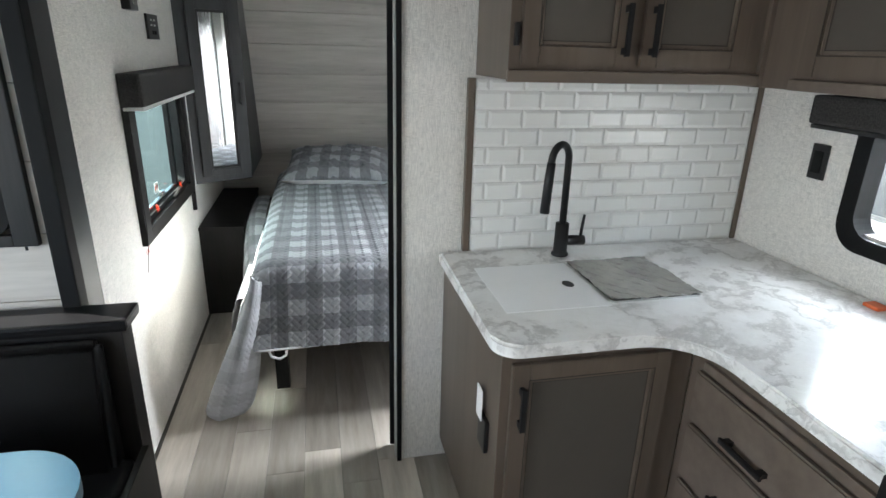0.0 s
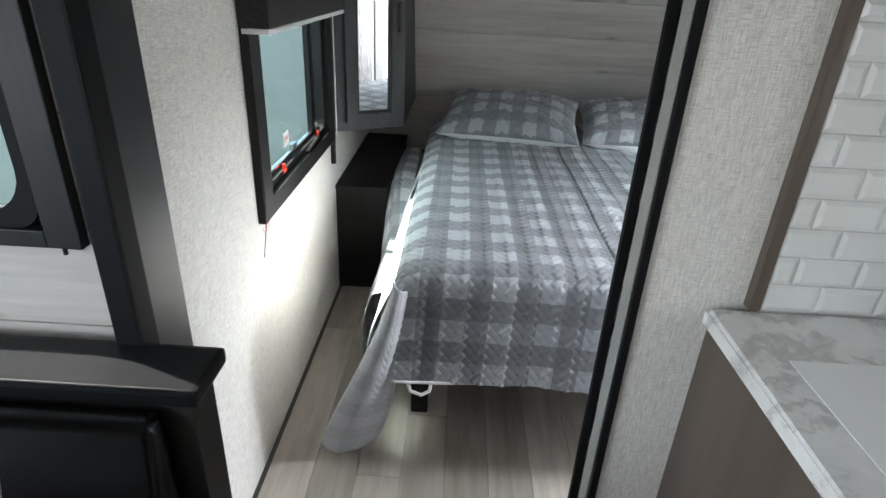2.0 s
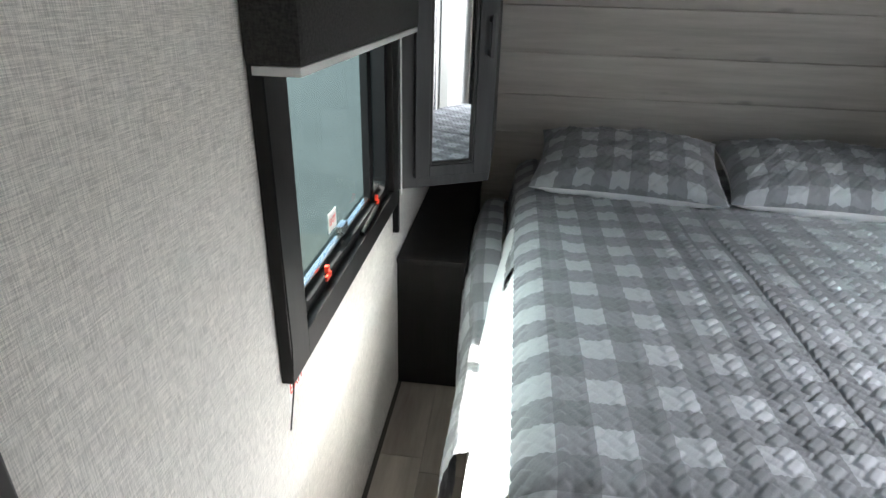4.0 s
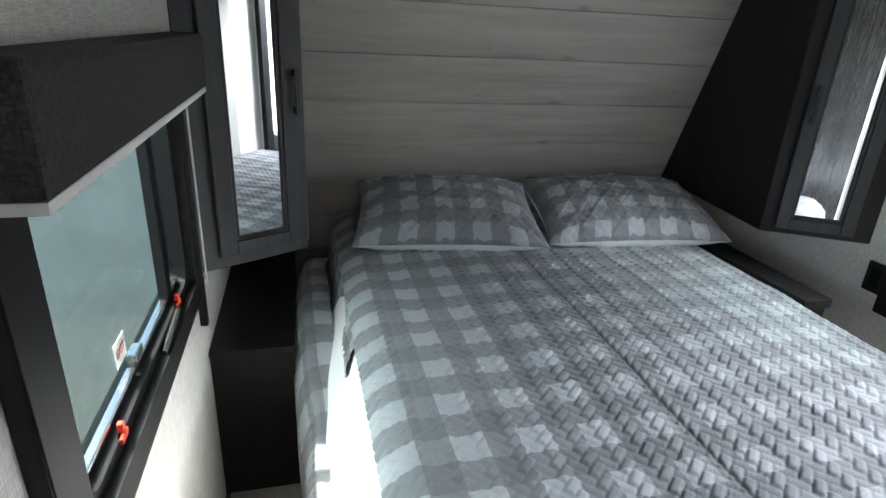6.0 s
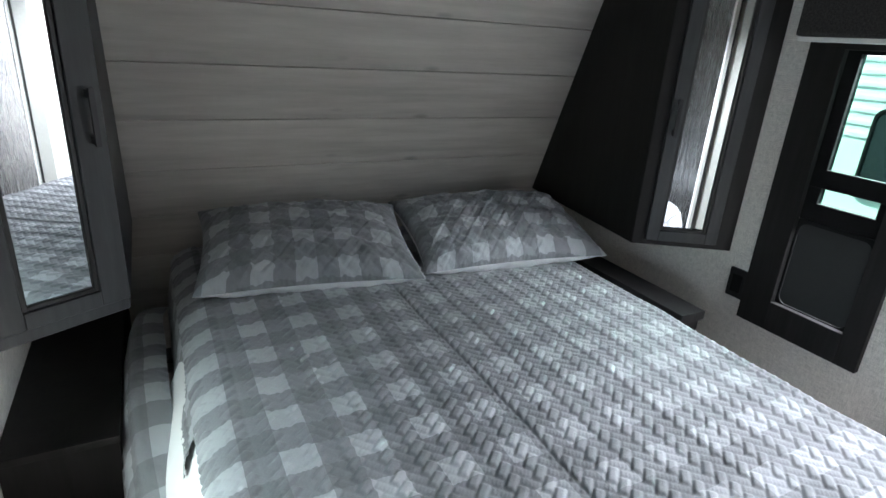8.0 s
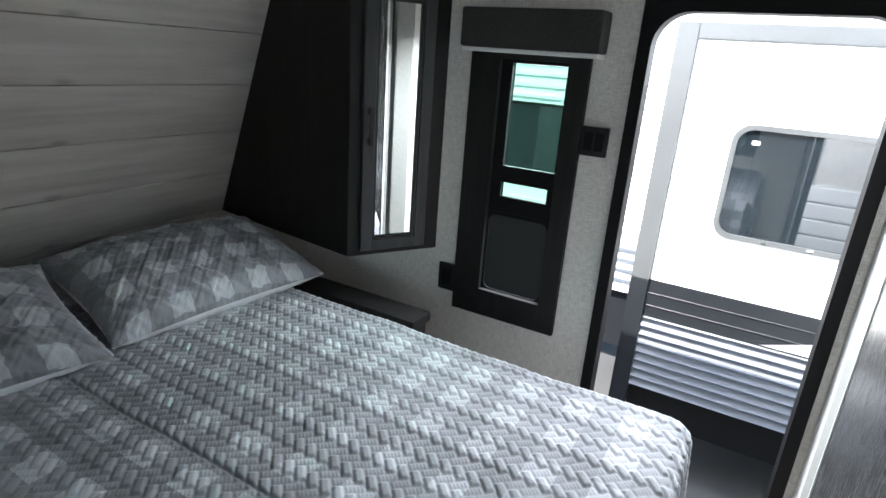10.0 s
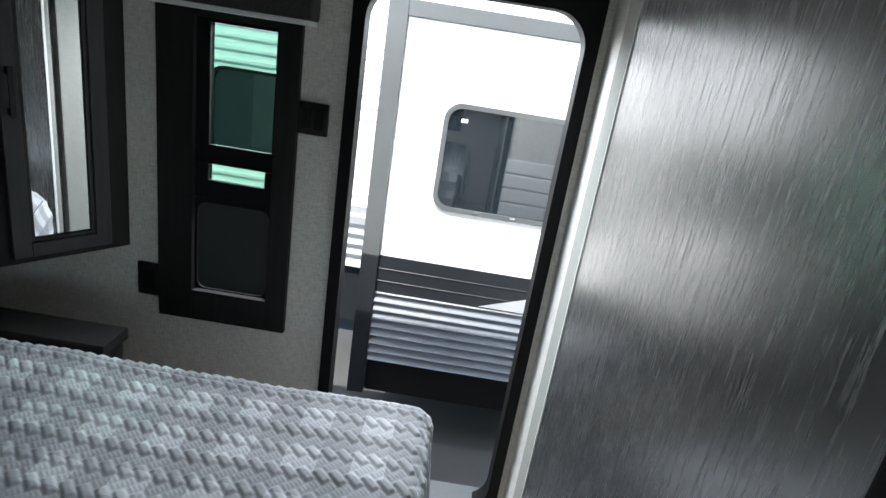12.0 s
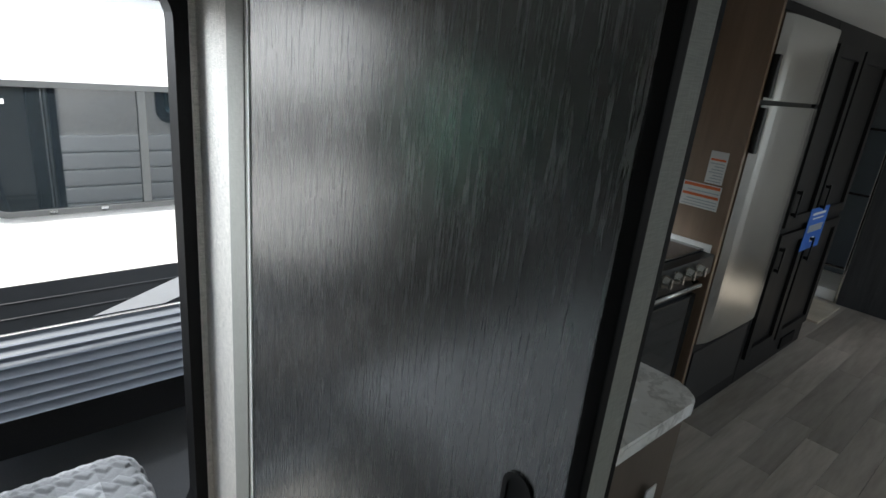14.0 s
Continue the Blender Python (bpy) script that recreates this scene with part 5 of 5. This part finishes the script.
boxes("top_trim", [(NX - 0.03, NX + 0.06, 1.15, 2.757, 1.7575, 1.835)], M_ALU, trailer, 0.006, "grey top trim")
w = part("window", bmesh.new(), M_ALU, trailer)
bm = bmesh.new()
ring(bm, rounded(1.14, 0.575, 0.09), rounded(1.09, 0.525, 0.07), on_x(NX - 0.0005, 1.94, 1.098, -1), 0.02)
bm.to_mesh(w.data)
bm.free()
bm = bmesh.new()
sheet(bm, rounded(1.10, 0.535, 0.07), on_x(NX - 0.001, 1.94, 1.098, -1), 0.006)
part("pane", bm, M_DARKGLASS, w)
slab("divider", (NX - 0.02, NX - 0.0075, 1.86, 1.895, 0.838, 1.358), M_ALU, w, 0.002)
for y in (1.65, 2.05, 2.25):
    slab("clip", (NX - 0.0255, NX - 0.0205, y, y + 0.03, 0.822, 0.834), M_STEEL, w, 0.001)
slab("sticker", (NX - 0.009, NX - 0.0071, 2.385, 2.42, 1.29, 1.31), M_STICKER, w, 0)
slab("main_wall", (4.1, 4.2, -6, 9, -0.1, 2.5), M_SIDING, trailer, 0, "white side wall with horizontal ribs")
for k in range(14):
    z = -0.02 + 0.085 * k + (0.5 if k > 6 else 0)
    slab("wall_rib", (4.088, 4.0995, 2.9, 9, z, z + 0.03), M_SIDING if k > 3 else M_SIDINGGREY, trailer, 0.004)
slab("wall_stripe", (4.09, 4.0995, 2.9, 9, 0.25, 0.40), M_SILVER, trailer, 0)
w2 = part("window", bmesh.new(), M_RUBBER, trailer)
bm = bmesh.new()
ring(bm, rounded(0.86, 0.62, 0.09), rounded(0.82, 0.58, 0.08), on_x(4.0875, 3.86, 0.985, -1), 0.02)
bm.to_mesh(w2.data)
bm.free()
bm = bmesh.new()
sheet(bm, rounded(0.83, 0.59, 0.08), on_x(4.0874, 3.86, 0.985, -1), 0.006)
part("pane", bm, M_DARKGLASS, w2)
slab("underbelly", (4.15, 4.2, -6, 9, -0.6, -0.1005), M_STRIPE, trailer, 0)
for y in (5.2, 6.1):
    bm = bmesh.new()
    tube(bm, [(4.15, y, -0.42), (4.4, y, -0.42)], 0.33, 24)
    part("wheel", bm, M_RUBBER, trailer)
slab("roof", (4.05, 6.4, -6, 9, 2.501, 2.56), M_SIDING, trailer, 0.01)

step = thing("entry_step", (1.9, 2.45, -0.45), "black metal fold-out entry step", "step")
slab("tread", (1.68, 1.98, 2.15, 2.75, -0.36, -0.33), M_BLACK, step, 0.006)
slab("bracket", (1.64, 1.70, 2.18, 2.22, -0.33, -0.1), M_BLACK, step, 0.003)
slab("bracket", (1.64, 1.70, 2.68, 2.72, -0.33, -0.1), M_BLACK, step, 0.003)

# ---- pieces of the floor, walls and backsplash ----
splash = slab("wall_backsplash", (0.476, 1.578, 1.9525, 1.9715, CT - 0.03, 1.525), M_GROUT, None, 0)
structure(splash, "white bevelled subway tile backsplash", "wall")
slab("edge_strip", (0.452, 0.4755, 1.944, 1.9715, CT, 1.525), M_TAUPE, splash, 0.002, "brown edge strip")
slab("edge_strip", (1.5785, RIGHT - 0.001, 1.944, 1.9715, CT, 1.525), M_TAUPE, splash, 0.002, "brown edge strip")


def tile_mesh(w, h, d=0.007, b=0.010):
    bm = bmesh.new()
    lo = [bm.verts.new((x, 0, z)) for x, z in ((-w / 2, -h / 2), (w / 2, -h / 2), (w / 2, h / 2), (-w / 2, h / 2))]
    mid = [bm.verts.new((v.co.x, -d * 0.35, v.co.z)) for v in lo]
    hi = [bm.verts.new((v.co.x - math.copysign(min(b, w / 3), v.co.x), -d, v.co.z - math.copysign(b, v.co.z))) for v in lo]
    bm.faces.new(hi)
    for a, c in ((lo, mid), (mid, hi)):
        for i in range(4):
            j = (i + 1) % 4
            bm.faces.new((a[i], a[j], c[j], c[i]))
    me = bpy.data.meshes.new("tile")
    bmesh.ops.recalc_face_normals(bm, faces=bm.faces[:])
    bm.to_mesh(me)
    bm.free()
    me.materials.append(M_TILE)
    return me


TW, TH = 0.1265, 0.0632
tiles = {}
row, z = 0, CT + 0.002
while z < 1.52:
    h = min(TH, 1.523 - z) - 0.0025
    x = 0.478 - (TW * 0.62 if row % 2 else TW * 0.12)
    while x < 1.577:
        a, b = max(x, 0.4775), min(x + TW - 0.0025, 1.5765)
        if b - a > 0.008 and h > 0.01:
            key = (round(b - a, 3), round(h, 3))
            if key not in tiles:
                tiles[key] = tile_mesh(*key)
            ob = new("tile", tiles[key])
            ob.matrix_basis = Matrix.Translation(((a + b) / 2, 1.9524, z + h / 2))
            under(ob, splash)
        x += TW
    z += TH
    row += 1


def board_mesh(name, sx, sy, sz, material, edge=0.0015):
    """A board about the origin with eased upper edges."""
    bm = bmesh.new()
    add_box(bm, -sx / 2, sx / 2, -sy / 2, sy / 2, -sz / 2, sz / 2)
    bmesh.ops.bevel(bm, geom=bm.edges[:], offset=edge, segments=1, affect="EDGES")
    me = bpy.data.meshes.new(name)
    bm.to_mesh(me)
    bm.free()
    me.materials.append(material)
    return me


rnd = random.Random(5)
PW = 0.148
lengths = {}
x = -1.79
col = 0
while x < RIGHT - 0.02:
    w = min(PW, RIGHT - x)
    y = REAR + 0.005 - rnd.random() * 0.6
    y_end = 4.8 if x > LEFT - 0.05 else 1.8
    y_start = REAR if x > LEFT - 0.1 else -0.88
    while y < y_end:
        size = rnd.choice((0.6, 0.92, 0.92, 1.22))
        a, b = max(y, y_start), min(y + size, y_end)
        y += size
        if b - a < 0.03:
            continue
        key = (round(w, 3), round(b - a, 2))
        if key not in lengths:
            lengths[key] = board_mesh("plank", w - 0.0012, b - a - 0.0012, 0.006, M_FLOOR, 0.0008)
        ob = new("plank", lengths[key])
        ob.matrix_basis = Matrix.Translation((x + w / 2, (a + b) / 2, -0.003))
        under(ob, floor)
    x += PW
    col += 1

# boards of the slide-out's end wall: cut round the window
BW = 0.2065
for k in range(10):
    z0, z1 = 0.88 + BW * (k - 4) + 0.0015, 0.88 + BW * (k - 3) - 0.0015
    z0, z1 = max(z0, 0.001), min(z1, 1.919)
    if z1 - z0 < 0.02:
        continue
    spans = [(-1.799, LEFT - 0.0305)] if z1 <= 1.10 or z0 >= 1.75 else [(-1.799, -1.55), (-0.89, LEFT - 0.0305)]
    for a, b in spans:
        me = board_mesh("plank", b - a, 0.014, z1 - z0, M_SHIP)
        ob = new("plank", me)
        ob.matrix_basis = Matrix.Translation(((a + b) / 2, 1.807, (z0 + z1) / 2))
        under(ob, wall_end)
tilt = math.atan(SLOPE)
step_z = 0.1925
for k in range(11):
    z0, z1 = 1.627 + step_z * (k - 8), 1.627 + step_z * (k - 7)
    zm = (z0 + z1) / 2
    if zm < 0.1 or z1 > 2.2:
        continue
    me = board_mesh("plank", RIGHT - LEFT - 0.002, 0.014, step_z / math.cos(tilt) - 0.003, M_SHIP)
    ob = new("plank", me)
    ob.matrix_basis = Matrix.Translation(((LEFT + RIGHT) / 2, head_y(zm) + 0.006, zm)) @ Euler((tilt, 0, 0)).to_matrix().to_4x4()
    under(ob, wall_north)
